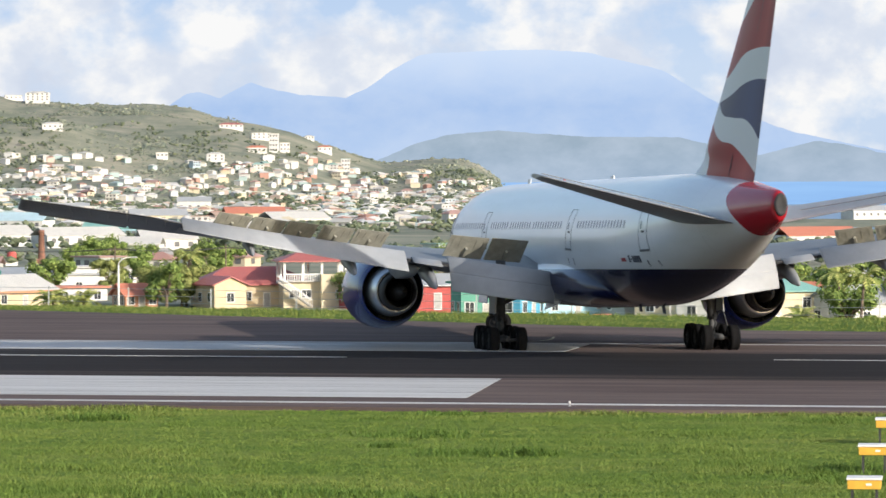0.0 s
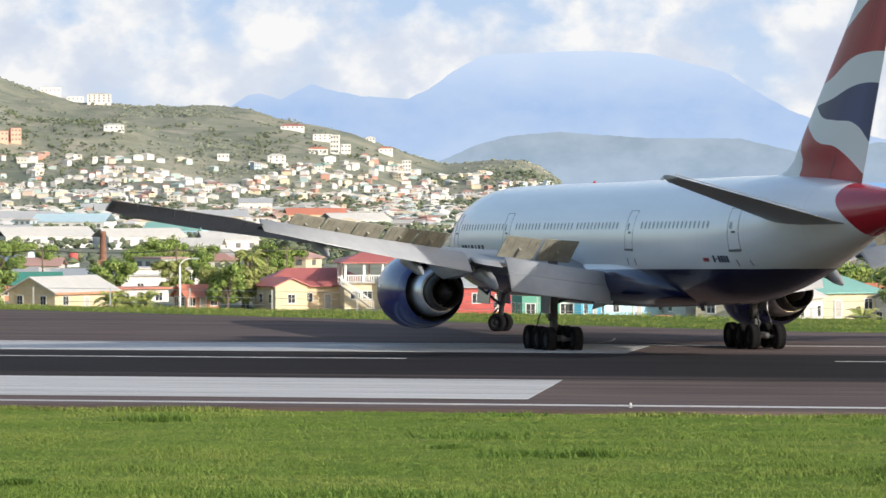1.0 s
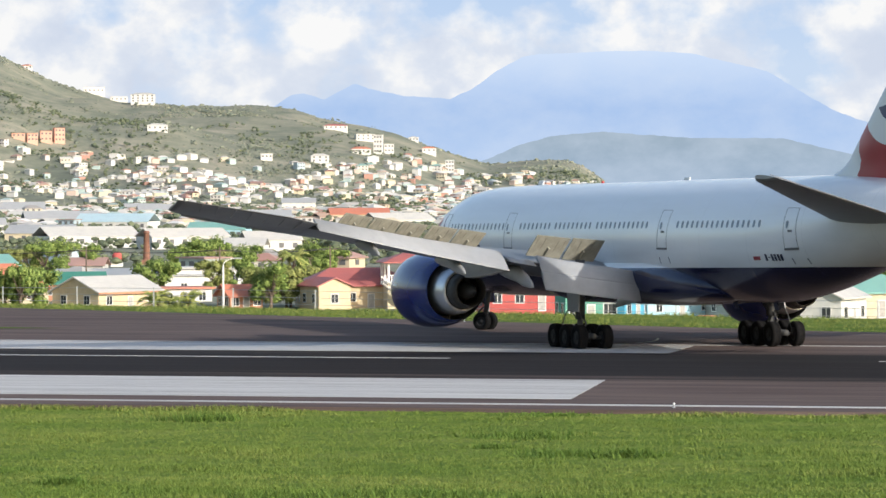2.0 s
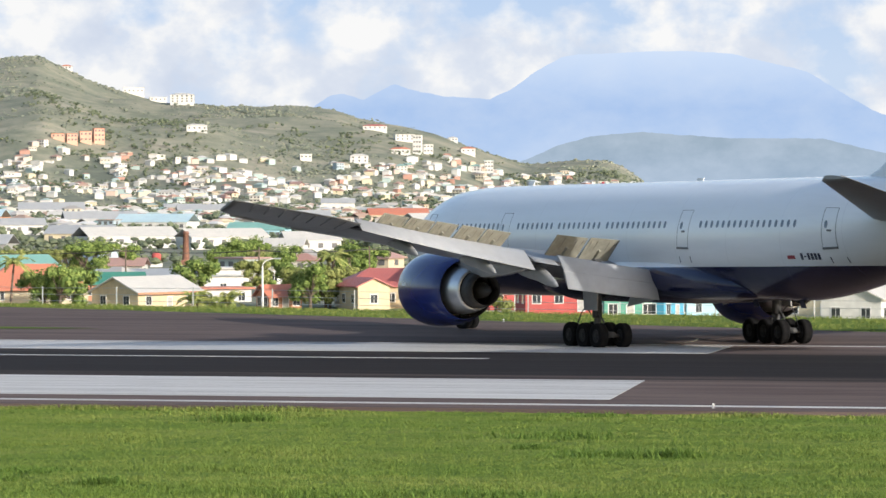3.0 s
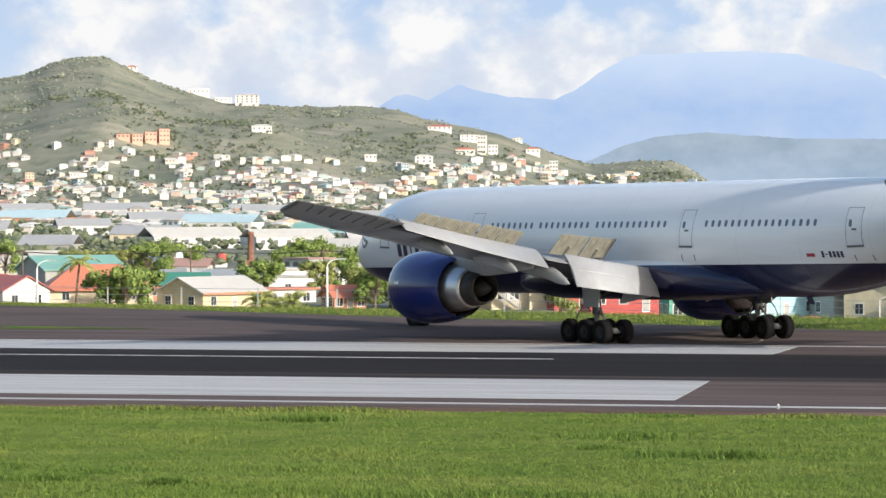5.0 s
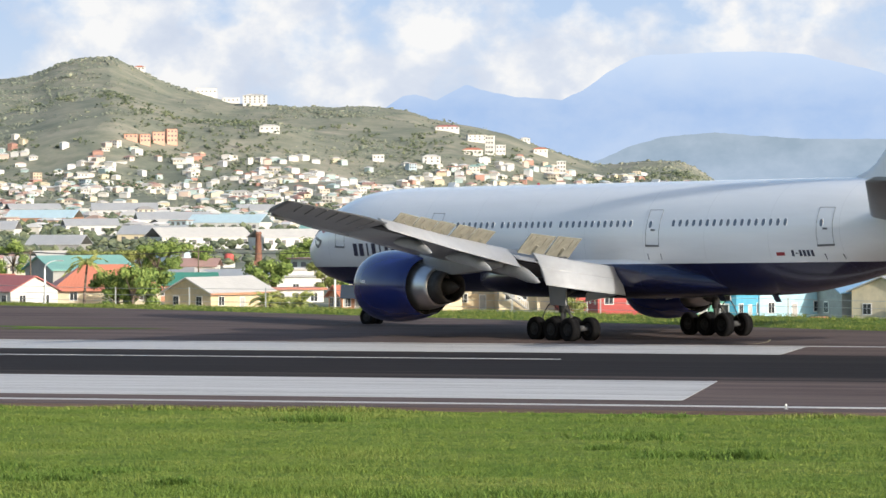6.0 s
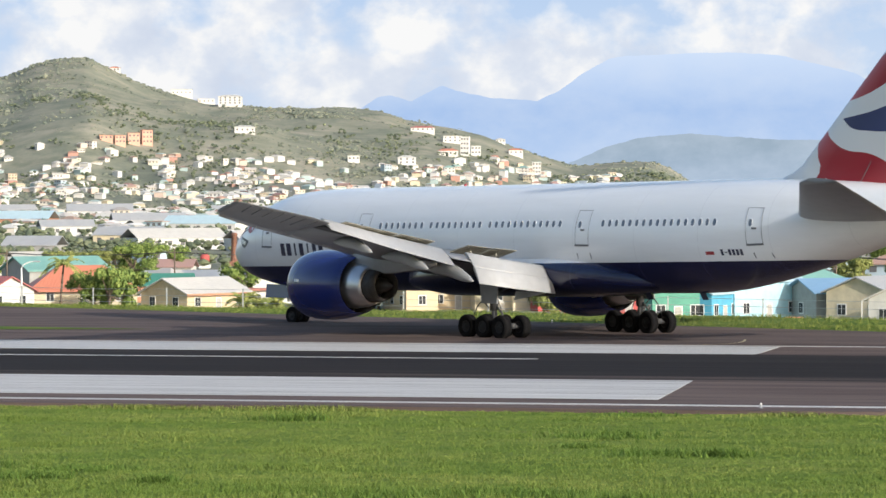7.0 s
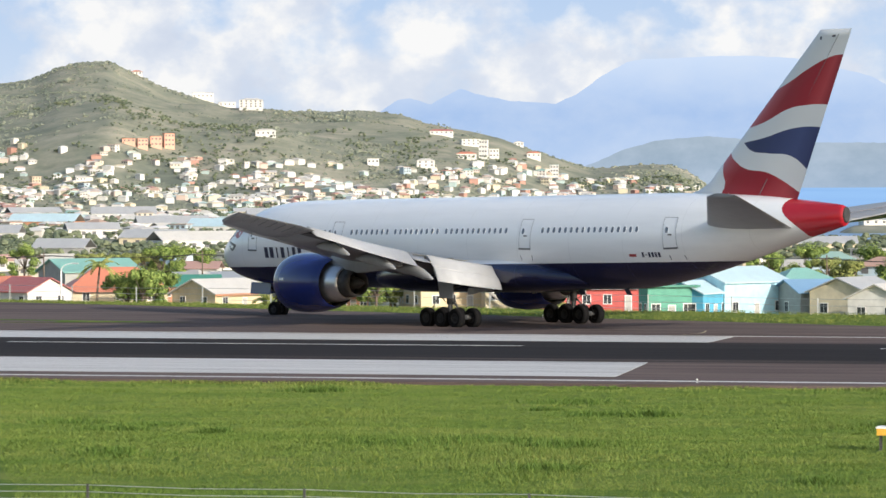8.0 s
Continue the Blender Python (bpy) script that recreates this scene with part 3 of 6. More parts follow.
def make_wing(plane, side):
    up = Vector((0, 0, 1))
    word = "wing"
    bm = bmesh.new()
    loops = []
    for y in (1.5, 3.1, 4.5, 6, 8, 9.6, 10.4, 13, 16, 19, 22.4):
        a, b = chord_point(y * side, 0), chord_point(y * side, 0.80)
        loops.append(foil_loop(a, b, wing_at(y)[3], up))
    rings(bm, loops)
    loops = []
    for y in (22.42, 24, 26, 28, 29.3, 29.9, 30.3):
        a, b = chord_point(y * side, 0), chord_point(y * side, 1.0 if y < 30 else 0.97)
        loops.append(foil_loop(a, b, wing_at(y)[3] * (1 if y < 30 else 0.55), up))
    rings(bm, loops)
    wing = part(word, fix(bm), wing_paint, plane, "grey swept wing with drooped flaps", smooth=False)
    for p in wing.data.polygons:
        p.use_smooth = len(p.vertices) == 4
    # shallow ribs of the vents under the outer wing
    for i in range(7):
        y = 23.0 + i * 0.95
        bm = bmesh.new()
        a, b = chord_point(y * side, 0.55, -wing_at(y)[3] * 0.36), chord_point((y + 0.25) * side, 0.93, -wing_at(y)[3] * 0.1)
        tube(bm, a, b, 0.045, 0.03, 6)
        part("vane_fairing", fix(bm), wing_paint, wing)
    # slats along the leading edge, run out a little
    for y0, y1 in ((4.0, 8.4), (11.2, 15.6), (15.7, 20.2), (20.3, 24.6), (24.7, 29.2)):
        bm = bmesh.new()
        loops = []
        for y in (y0, (y0 + y1) / 2, y1):
            c = wing_at(y)[1] - wing_at(y)[0]
            a = chord_point(y * side, -0.055, -0.06 * c * 0.55)
            b = chord_point(y * side, 0.07, wing_at(y)[3] * 0.30)
            loops.append(foil_loop(a, b, 0.12 + 0.014 * c, up))
        rings(bm, loops)
        part("slat", fix(bm), pale_paint, wing, "pale leading-edge slat", smooth=True)
    # flaps: main panel and aft panel
    def flap(name, ya, yb, spans, label, lead=None, mat=None):
        bm = bmesh.new()
        loops = []
        for y in (ya, (ya + yb) / 2, yb):
            t = (y - ya) / (yb - ya)
            f0, dz0, length, angle = [p + (q - p) * t for p, q in zip(*spans)]
            a = chord_point(y * side, f0, dz0)
            if lead:
                l0, a0 = [p + (q - p) * t for p, q in zip(*lead)]
                a = a + Vector((-math.cos(radians(a0)), 0, -math.sin(radians(a0)))) * (l0 - 0.12) + Vector((0.0, 0, -0.06))
            b = a + Vector((-math.cos(radians(angle)), 0, -math.sin(radians(angle)))) * length
            loops.append(foil_loop(a, b, 0.11 * length + 0.06, Vector((-math.sin(radians(angle)), 0, math.cos(radians(angle))))))
        rings(bm, loops)
        ob = part(name, fix(bm), mat or pale_paint, wing, label)
        for p in ob.data.polygons:
            p.use_smooth = len(p.vertices) == 4

    inner = ((0.885, 0.30, 1.05, 44), (0.80, 0.42, 1.15, 44))
    flap("flap", 3.3, 8.4, inner, "lowered inner flap, pale grey")
    flap("flap", 3.3, 8.4, tuple((f, z, l * 0.95, 60) for f, z, l, _ in inner), "lowered aft panel of the inner flap", lead=tuple((l, g) for _, _, l, g in inner))
    flap("flaperon", 8.8, 10.3, ((0.80, 0.1, 1.1, 14), (0.80, 0.1, 1.0, 14)), "drooped grey flaperon", mat=grey_paint)
    flap("flap", 10.7, 22.4, ((0.815, 0.36, 1.75, 34), (0.82, 0.30, 1.1, 31)), "lowered outer flap, pale grey")
    # canoe fairings over the flap tracks
    for y, size in ((9.3, 1.0), (13.6, 0.9), (18.9, 0.75), (4.6, 0.7)):
        bm = bmesh.new()
        c = chord_point(y * side, 0.72, -wing_at(y)[3] * 0.32 - 0.22 * size)
        drop = 0.30
        loops = []
        for t, r in ((0, 0.05), (0.1, 0.45), (0.3, 0.85), (0.55, 1.0), (0.75, 0.85), (0.92, 0.45), (1.0, 0.06)):
            x = (0.45 - t) * 4.6 * size
            z = -max(0, t - 0.5) * drop * 4.6 * size
            loops.append([c + Vector((x, 0.30 * size * r * math.cos(a), z + 0.42 * size * r * math.sin(a))) for a in [i * math.tau / 12 for i in range(12)]])
        rings(bm, loops)
        part("flap_fairing", fix(bm), grey_paint, wing, "grey canoe-shaped flap track fairing", smooth=True)
    # raised spoilers
    spoilers = []
    for ya, yb, chord in ((4.2, 6.2, 1.45), (6.3, 8.4, 1.4), (11.8, 13.6, 1.12), (13.65, 15.4, 1.1), (15.6, 17.2, 1.05), (17.25, 19.0, 1.0), (19.05, 20.8, 0.95)):
        fa = 0.665 if ya < 9 else 0.70
        y0, y1 = (ya, yb) if side > 0 else (-yb, -ya)
        a, b = top_point(y0, fa), top_point(y1, fa)
        ax = (b - a).normalized()
        aft = Vector((-1, 0, -0.06))
        aft = (aft - ax * aft.dot(ax)).normalized()
        m = Matrix((ax, aft, ax.cross(aft))).transposed().to_4x4()
        m.translation = (a + b) / 2 + Vector((0, 0, 0.03))
        w = (b - a).length / 2 - 0.03
        bm = bmesh.new()
        vs = [(-w, 0, 0.02), (w, 0, 0.02), (w, chord, 0.012), (-w, chord, 0.012)]
        top = [bm.verts.new(v) for v in vs]
        low = [bm.verts.new((v[0], v[1], -0.06 if v[1] < 0.5 else -0.012)) for v in vs]
        bm.faces.new(top)
        bm.faces.new(low[::-1]).material_index = 1
        for i in range(4):
            bm.faces.new((top[i], low[i], low[(i + 1) % 4], top[(i + 1) % 4])).material_index = 1
        add_box(bm, -0.06, 0.06, chord * 0.15, chord * 0.5, -0.2, -0.03, 1)
        for rib in (-0.8, -0.4, 0.4, 0.8):
            add_box(bm, rib * w - 0.02, rib * w + 0.02, chord * 0.06, chord * 0.9, -0.05, -0.015, 1)
        sp = part("spoiler", fix(bm), [grey_paint, dull_metal], wing, "raised spoiler panel with khaki underside")
        spoilers.append((sp, m))
        sp.matrix_basis = m
    # cove the flaps leave open behind the spar, its shade a dark slab
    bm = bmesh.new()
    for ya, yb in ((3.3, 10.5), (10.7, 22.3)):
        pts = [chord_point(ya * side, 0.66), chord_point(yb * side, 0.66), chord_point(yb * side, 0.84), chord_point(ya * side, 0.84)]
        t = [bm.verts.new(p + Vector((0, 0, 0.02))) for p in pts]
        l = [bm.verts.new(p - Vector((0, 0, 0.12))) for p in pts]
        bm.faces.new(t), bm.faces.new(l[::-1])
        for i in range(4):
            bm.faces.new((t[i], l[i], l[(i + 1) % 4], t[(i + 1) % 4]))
    part("flap_cove", fix(bm), dark_cove, wing, "dark slab for the shade in the cove ahead of the flaps")
    return spoilers


def make_engine(plane, side):
    y, z, x = 9.75 * side, (2.88 if side > 0 else 2.62), MAIN - 20.3
    e = empty("engine", pose(x, y, z, 0, 0.6, 0), "", "")
    e.parent = plane
    tagged(e, "deep blue turbofan engine with bare metal core")
    bm = bmesh.new()
    outer = [(0.10, 1.62), (0.02, 1.70), (-0.10, 1.78), (-0.45, 1.90), (-1.1, 2.0), (-2.0, 2.02), (-3.0, 1.96), (-4.0, 1.80), (-4.75, 1.62), (-4.80, 1.58)]
    lathe(bm, outer, n=48)
    part("fan_cowl", fix(bm), blue_gloss, e, smooth=True)
    bm = bmesh.new()
    lathe(bm, [(0.10, 1.62), (0.06, 1.56), (-0.3, 1.50), (-1.4, 1.55)], n=48)
    part("inlet_lip", fix(bm), bare_metal, e, "polished metal inlet lip", smooth=True)
    bm = bmesh.new()
    lathe(bm, [(-1.4, 1.55), (-1.42, 0.3), (-0.9, 0.02)], n=32)
    part("fan", fix(bm), burnt_metal, e, "dark fan face", smooth=True)
    bm = bmesh.new()
    lathe(bm, [(-4.80, 1.58), (-4.4, 1.56), (-3.4, 1.62), (-3.3, 1.1)], n=48)
    part("fan_duct", fix(bm), dark_cove, e, "dark bypass duct", smooth=True)
    bm = bmesh.new()
    lathe(bm, [(-3.2, 1.28), (-4.4, 1.33), (-5.2, 1.25), (-5.8, 1.12), (-6.05, 1.06), (-6.03, 1.0)], n=40)
    part("core_cowl", fix(bm), bare_metal, e, "bare metal core cowl", smooth=True)
    bm = bmesh.new()
    lathe(bm, [(-5.6, 1.0), (-6.5, 0.94), (-7.1, 0.84), (-7.08, 0.78), (-6.2, 0.80)], n=36)
    part("core_nozzle", fix(bm), burnt_metal, e, "heat-stained core nozzle", smooth=True)
    bm = bmesh.new()
    lathe(bm, [(-6.2, 0.50), (-6.9, 0.40), (-7.5, 0.16), (-7.7, 0.02)], n=24)
    part("exhaust_plug", fix(bm), burnt_metal, e, "heat-stained exhaust plug", smooth=True)
    for i in range(16):
        a = i * math.tau / 16
        bm = bmesh.new()
        m = pose(0, 0, 0, math.degrees(a)) @ pose(0, 0, 0)
        add_box(bm, -4.05, -3.95, 1.2, 1.6, -0.015, 0.015, 0, m)
        part("guide_vane", fix(bm), burnt_metal, e)
    # small pale emblem bars on the cowl
    bm = bmesh.new()
    for i in range(3):
        a0 = radians(90 - side * 0) if False else radians(8)
        m = pose(0, 0, 0, 8 if side > 0 else 172)
        add_box(bm, -1.15 - 0.16 * i, -1.05 - 0.16 * i, 1.995, 2.016, -0.08, 0.08, 0, m)
    part("emblem", fix(bm), white_gloss, e, "small white emblem bars")
    # pylon
    bm = bmesh.new()
    loops = []
    le = chord_point(y, 0.0).x
    for px, zt, zb, w in ((x - 2.6, z + 2.0, z + 1.9, 0.08), (x - 4.0, z + 2.25, z + 1.5, 0.28), (le + 0.2, 4.95, z + 1.0, 0.36), (le - 2.2, 4.85, z + 0.75, 0.36), (le - 4.4, 4.5, z + 0.95, 0.28), (le - 6.4, 4.35, 4.1, 0.06)):
        loops.append([Vector((px, y + w * s, zz)) for s, zz in ((-1, zb), (1, zb), (1, zt), (-1, zt))])
    rings(bm, loops)
    bmesh.ops.bevel(bm, geom=bm.edges[:], offset=0.04, segments=1, affect="EDGES")
    part("pylon", fix(bm), grey_paint, plane, "grey engine pylon under the wing", smooth=True)


def wheel_mesh(radius, width):
    bm = bmesh.new()
    w = width / 2
    lathe(bm, [(-w * 0.75, radius * 0.52), (-w * 0.95, radius * 0.62), (-w, radius * 0.8), (-w * 0.86, radius * 0.95), (-w * 0.5, radius), (-w * 0.45, radius * 0.985), (0, radius), (w * 0.45, radius * 0.985), (w * 0.5, radius), (w * 0.86, radius * 0.95), (w, radius * 0.8), (w * 0.95, radius * 0.62), (w * 0.75, radius * 0.52)], axis="y", n=28)
    for s in (-1, 1):
        lathe(bm, [(s * w * 0.75, radius * 0.52), (s * w * 0.62, radius * 0.46), (s * w * 0.5, radius * 0.25), (s * w * 0.8, radius * 0.2), (s * w * 0.8, 0.01)], axis="y", n=28, mat=1)
        for i in range(8):
            a = i * math.tau / 8
            add_box(bm, -0.03, 0.03, s * w * 0.55, s * w * 0.72, -0.03, 0.03, 1, Matrix.Translation((radius * 0.36 * math.cos(a), 0, radius * 0.36 * math.sin(a))))
    me = bpy.data.meshes.new("wheel")
    fix(bm).to_mesh(me)
    bm.free()
    me.materials.append(rubber), me.materials.append(hub_dark)
    me.shade_smooth()
    return me


def make_gear(plane):
    wheels = []
    big, small = wheel_mesh(0.66, 0.52), wheel_mesh(0.54, 0.40)
    for side in (1, -1):
        y = 5.49 * side
        bm = bmesh.new()
        tube(bm, (0.15, y * 0.99, 4.6), (0, y, 1.55), 0.25, 0.25, 14)
        tube(bm, (0, y, 1.7), (0, y, 0.75), 0.16, 0.16, 12)
        tube(bm, (0.1, y, 2.4), (0.4, y - 2.6 * side, 3.4), 0.10, 0.10, 8)
        tube(bm, (0.1, y, 2.6), (-1.6, y - 0.6 * side, 3.9), 0.09, 0.09, 8)
        tube(bm, (1.75, y, 0.72), (-1.75, y, 0.72), 0.16, 0.16, 10)
        for ax in (1.47, 0, -1.47):
            tube(bm, (ax, y - 0.72, 0.66), (ax, y + 0.72, 0.66), 0.09, 0.09, 8)
        # torque links and brake lines
        tube(bm, (-0.2, y, 1.75), (-0.75, y, 1.35), 0.06, 0.05, 6), tube(bm, (-0.75, y, 1.35), (-0.2, y, 0.9), 0.05, 0.06, 6)
        for dx in (1.0, -1.0):
            last = Vector((dx * 0.25, y + 0.2 * side, 1.7))
            for i in range(1, 7):
                t = i / 6
                nxt = Vector((dx * (0.25 + 1.2 * t), y + (0.2 + 0.3 * t) * side, 1.7 - 0.2 * t - 0.75 * t * t + 0.55 * math.sin(t * math.pi)))
                tube(bm, last, nxt, 0.035, 0.035, 5)
                last = nxt
        leg = part("main_gear", fix(bm), gear_grey, plane, "dirty grey six-wheel main landing gear", smooth=True)
        bm = box(-0.85, 0.75, -0.04, 0.04, 0, 2.2, 0.02)
        for v in bm.verts:
            v.co.x += (v.co.z - 1.1) * 0.16
            v.co.x *= 0.86 + 0.1 * v.co.z
        part("gear_door", fix(bm), grey_paint, leg, "grey gear leg door", m=pose(0.1, y + 0.42 * side, 1.95, 4 * side))
        for ax in (1.47, 0, -1.47):
            for o in (-0.70, 0.70):
                w = part("wheel", big, None, leg)
                wheels.append((w, Vector((ax, y + o, 0.66)), 0.66))
        # white body door that hangs beside the wheel well
        bm = bmesh.new()
        low = [(1.3, 2.05), (1.5, 2.75), (-1.4, 2.75), (-1.1, 2.45)]
        rings(bm, [[Vector((a, (2.55 + (2.75 - b) * 0.5 + o) * side, b)) for a, b in low] for o in (0.0, 0.06)])
        part("body_gear_door", fix(bm), white_gloss, plane, "white gear door hanging below the belly")
    nose = empty("nose_gear", pose(MAIN - 5.89, 0, 0), "grey steerable twin-wheel nose gear", "")
    nose.parent = plane
    bm = bmesh.new()
    tube(bm, (-0.35, 0, 2.9), (0, 0, 0.9), 0.15, 0.15, 12)
    tube(bm, (0, 0, 1.1), (0, 0, 0.55), 0.10, 0.10, 10)
    tube(bm, (0, -0.5, 0.54), (0, 0.5, 0.54), 0.08, 0.08, 8)
    tube(bm, (-0.1, 0, 1.5), (1.5, 0, 2.6), 0.09, 0.09, 8)
    tube(bm, (0.15, 0, 1.35), (0.5, 0, 1.05), 0.05, 0.05, 6), tube(bm, (0.5, 0, 1.05), (0.12, 0, 0.7), 0.05, 0.05, 6)
    part("strut", fix(bm), gear_grey, nose, smooth=True)
    for s in (-0.28, 0.28):
        bm = bmesh.new()
        lathe(bm, [(0.0, 0.13), (0.1, 0.13), (0.12, 0.02)], n=14, centre=(0.12, s, 1.55))
        part("taxi_light", fix(bm), bare_metal, nose, "round taxi light", smooth=True)
    for o in (-0.38, 0.38):
        w = part("wheel", small, None, nose)
        wheels.append((w, Vector((0, o, 0.54)), 0.54))
    for s in (-1, 1):
        part("nose_gear_door", fix(box(-0.9, 1.5, -0.03, 0.03, -0.85, 0.0, 0.02)), blue_gloss, plane, "deep blue nose gear door", m=pose(MAIN - 4.9, 0.55 * s, 2.45, 6 * s))
    return wheels, nose


def make_tail(plane):
    bm = bmesh.new()
    uvl = bm.loops.layers.uv.new("fin")
    n_q, n_p = 26, 16
    def fin_pt(p, q, side):
        z = 8.35 + q * 10.5
        le, te = 49.6 + q * 11.0, 58.5 + q * 4.7
        if q < 0.12:
            le -= 2.4 * (1 - q / 0.12) ** 2
        th = (te - le) * 0.105 if q > 0.12 else (te - le) * 0.085
        h = float(np.interp(p, [a for a, _ in FOIL], [b for _, b in FOIL]))
        return Vector((MAIN - (le + (te - le) * p), side * th * h, z))
    ps = [0, 0.01, 0.03, 0.07, 0.13, 0.2, 0.28, 0.36, 0.44, 0.52, 0.6, 0.66, 0.69, 0.76, 0.84, 0.92, 1.0]
    for side in (1, -1):
        grid = [[bm.verts.new(fin_pt(p, j / n_q, side)) for p in ps] for j in range(-1, n_q + 1)]
        for j in range(n_q + 1):
            for i in range(len(ps) - 1):
                quad = ((i, j), (i + 1, j), (i + 1, j + 1), (i, j + 1))
                f = bm.faces.new([grid[b][a] for a, b in quad])
                f.smooth = True
                for lp, (a, b) in zip(f.loops, quad):
                    lp[uvl].uv = (ps[a], max(-0.02, (b - 1) / n_q))
        top = grid[-1]
    tops = [fin_pt(p, 1.0, 1) for p in ps] + [fin_pt(p, 1.0, -1) for p in ps[-2:0:-1]]
    f = bm.faces.new([bm.verts.new(v) for v in tops])
    for lp in f.loops:
        lp[uvl].uv = (0.5, 0.99)
    bmesh.ops.remove_doubles(bm, verts=bm.verts[:], dist=0.0005)
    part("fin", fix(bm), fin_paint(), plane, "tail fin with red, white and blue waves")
    bm = bmesh.new()
    a, b = fin_pt(0.69, 0.02, 1), fin_pt(0.69, 0.97, 1)
    for s in (1, -1):
        tube(bm, (a.x, a.y * s + 0.004 * s, a.z), (b.x, b.y * s + 0.004 * s, b.z), 0.018, 0.018, 5)
    part("rudder_hinge_line", fix(bm), line_grey, plane)
    for i, (dp, dq, w, h) in enumerate(((0.16, 0.95, 0.14, 0.2), (0.5, 0.96, 0.30, 0.12))):
        bm = bmesh.new()
        p = fin_pt(dp + 0.08, dq, 1)
        add_box(bm, p.x - w / 2, p.x + w / 2, p.y - 0.03, p.y + 0.012, p.z - h / 2, p.z + h / 2)
        part("fin_code_bar", fix(bm), ink, plane, "small dark code bar")
    for side in (1, -1):
        bm = bmesh.new()
        loops = []
        for t in (-0.18, 0, 0.25, 0.5, 0.75, 0.93, 1.0):
            y = (2.0 + 8.7 * t) * side
            le, te = 52.6 + 9.0 * t, 59.6 + 4.5 * t
            if t >= 1:
                le += 0.5
            z = 6.9 + 1.85 * t
            loops.append(foil_loop((MAIN - le, y, z + 0.02), (MAIN - te, y, z), (te - le) * 0.10, Vector((0, 0, 1))))
        rings(bm, loops)
        st = part("tailplane", fix(bm), grey_paint, plane, "grey swept tailplane")
        for p in st.data.polygons:
            p.use_smooth = len(p.vertices) == 4
        bm = bmesh.new()
        tube(bm, (MAIN - 57.9, 2.3 * side, 7.25), (MAIN - 63.2, 10.5 * side, 8.86), 0.02, 0.02, 5)
        part("elevator_hinge_line", fix(bm), line_grey, st)


def make_cabin(plane):
    # one cabin window: dark pane in a pale surround
    def oval(w, h, depth, mat, cut=0.0):
        bm = bmesh.new()
        loop = []
        for i in range(14):
            a = i * math.tau / 14
            ca, sa = math.cos(a), math.sin(a)
            loop.append((w * math.copysign(abs(ca) ** 0.7, ca), h * math.copysign(abs(sa) ** 0.7, sa)))
        rings(bm, [[Vector((x * 1.12, y * 1.08, -0.02)) for x, y in loop], [Vector((x * 1.12, y * 1.08, depth)) for x, y in loop], [Vector((x, y, depth)) for x, y in loop], [Vector((x, y, depth - 0.002)) for x, y in loop]])
        me = bpy.data.meshes.new("window")
        fix(bm)
        for f in bm.faces:
            f.material_index = 1 if f.calc_center_median().length < 0.05 and len(f.verts) > 4 else 0
        bm.to_mesh(me)
        bm.free()
        me.materials.append(white_gloss), me.materials.append(window_glass)
        return me
    pane = oval(0.125, 0.19, 0.005, None)
    for side in (1, -1):
        for s0, n in ((7.9, 15), (18.2, 8), (23.0, 9), (28.4, 12), (38.2, 17)):
            for i in range(n):
                s = s0 + i * 0.56
                z = centre_z(s) + 0.80
                part("window", pane, None, plane, m=on_skin(s, z, side, 0.002))
    # doors: raised outline, dark gaps, handle
    for side in (1, -1):
        for s in (6.6, 16.6, 36.5, 50.0):
            z = centre_z(s) + 0.56
            frame_bm = bmesh.new()
            n = 10
            zs = [z - 0.97 + 1.94 * i / n for i in range(n + 1)]
            left = [on_skin(s - 0.55, a, side, 0.0) for a in zs]
            right = [on_skin(s + 0.55, a, side, 0.0) for a in zs]
            path = [m.translation.copy() for m in left] + [m.translation.copy() for m in right[::-1]]
            path.append(path[0])
            for a, b in zip(path, path[1:]):
                tube(frame_bm, a, b, 0.013, 0.013, 5)
            door = part("cabin_door", fix(frame_bm), line_grey, plane, "white cabin door with dark outline")
            hm = on_skin(s + 0.05, z - 0.12, side, 0.0)
            part("door_handle", fix(box(-0.16, 0.16, -0.05, 0.05, -0.01, 0.03)), line_grey, door, "dark handle recess", m=hm)
            part("door_window", pane, None, door, m=on_skin(s - 0.22 * 1, z + 0.18, side, 0.004))
            part("door_sill", fix(box(-0.56, 0.56, -0.05, 0.05, -0.02, 0.045)), line_grey, door, "dark sill", m=on_skin(s, z - 0.97, side, 0.0))
    # airline title and registration, as bars
    for side in (1, -1):
        for i in range(7):
            s = 8.4 + i * 0.66
            w = (0.20, 0.21, 0.06, 0.19, 0.06, 0.16, 0.19)[i]
            part("title_bar", fix(box(-w, w, -0.38, 0.38, -0.01, 0.02, 0.004)), ink, plane, "dark blue title bar", m=on_skin(s, centre_z(s) - 0.58, side, 0.0))
        for i in range(6):
            s, h = 47.6 + i * 0.27, (0.03 if i == 1 else 0.17)
            part("registration_bar", fix(box(-0.09, 0.07, -h, h, -0.01, 0.015)), ink, plane, "dark registration bar", m=on_skin(s, centre_z(s) - 0.82, side, 0))
        for s in (49.75, 50.9, 36.0, 37.1):
            part("door_mark", fix(box(-0.02, 0.02, -0.17, 0.17, -0.01, 0.012)), ink, plane, "short dark line below a cabin door", m=on_skin(s, centre_z(s) - 1.0, side, 0))
    for side in (1, -1):
        bm = bmesh.new()
        add_box(bm, -0.30, 0.30, -0.09, 0.09, -0.01, 0.015, 0, on_skin(46.7, centre_z(46.7) - 0.86, side, 0))
        part("flag_mark", fix(bm), red_ink, plane, "small red flag mark")
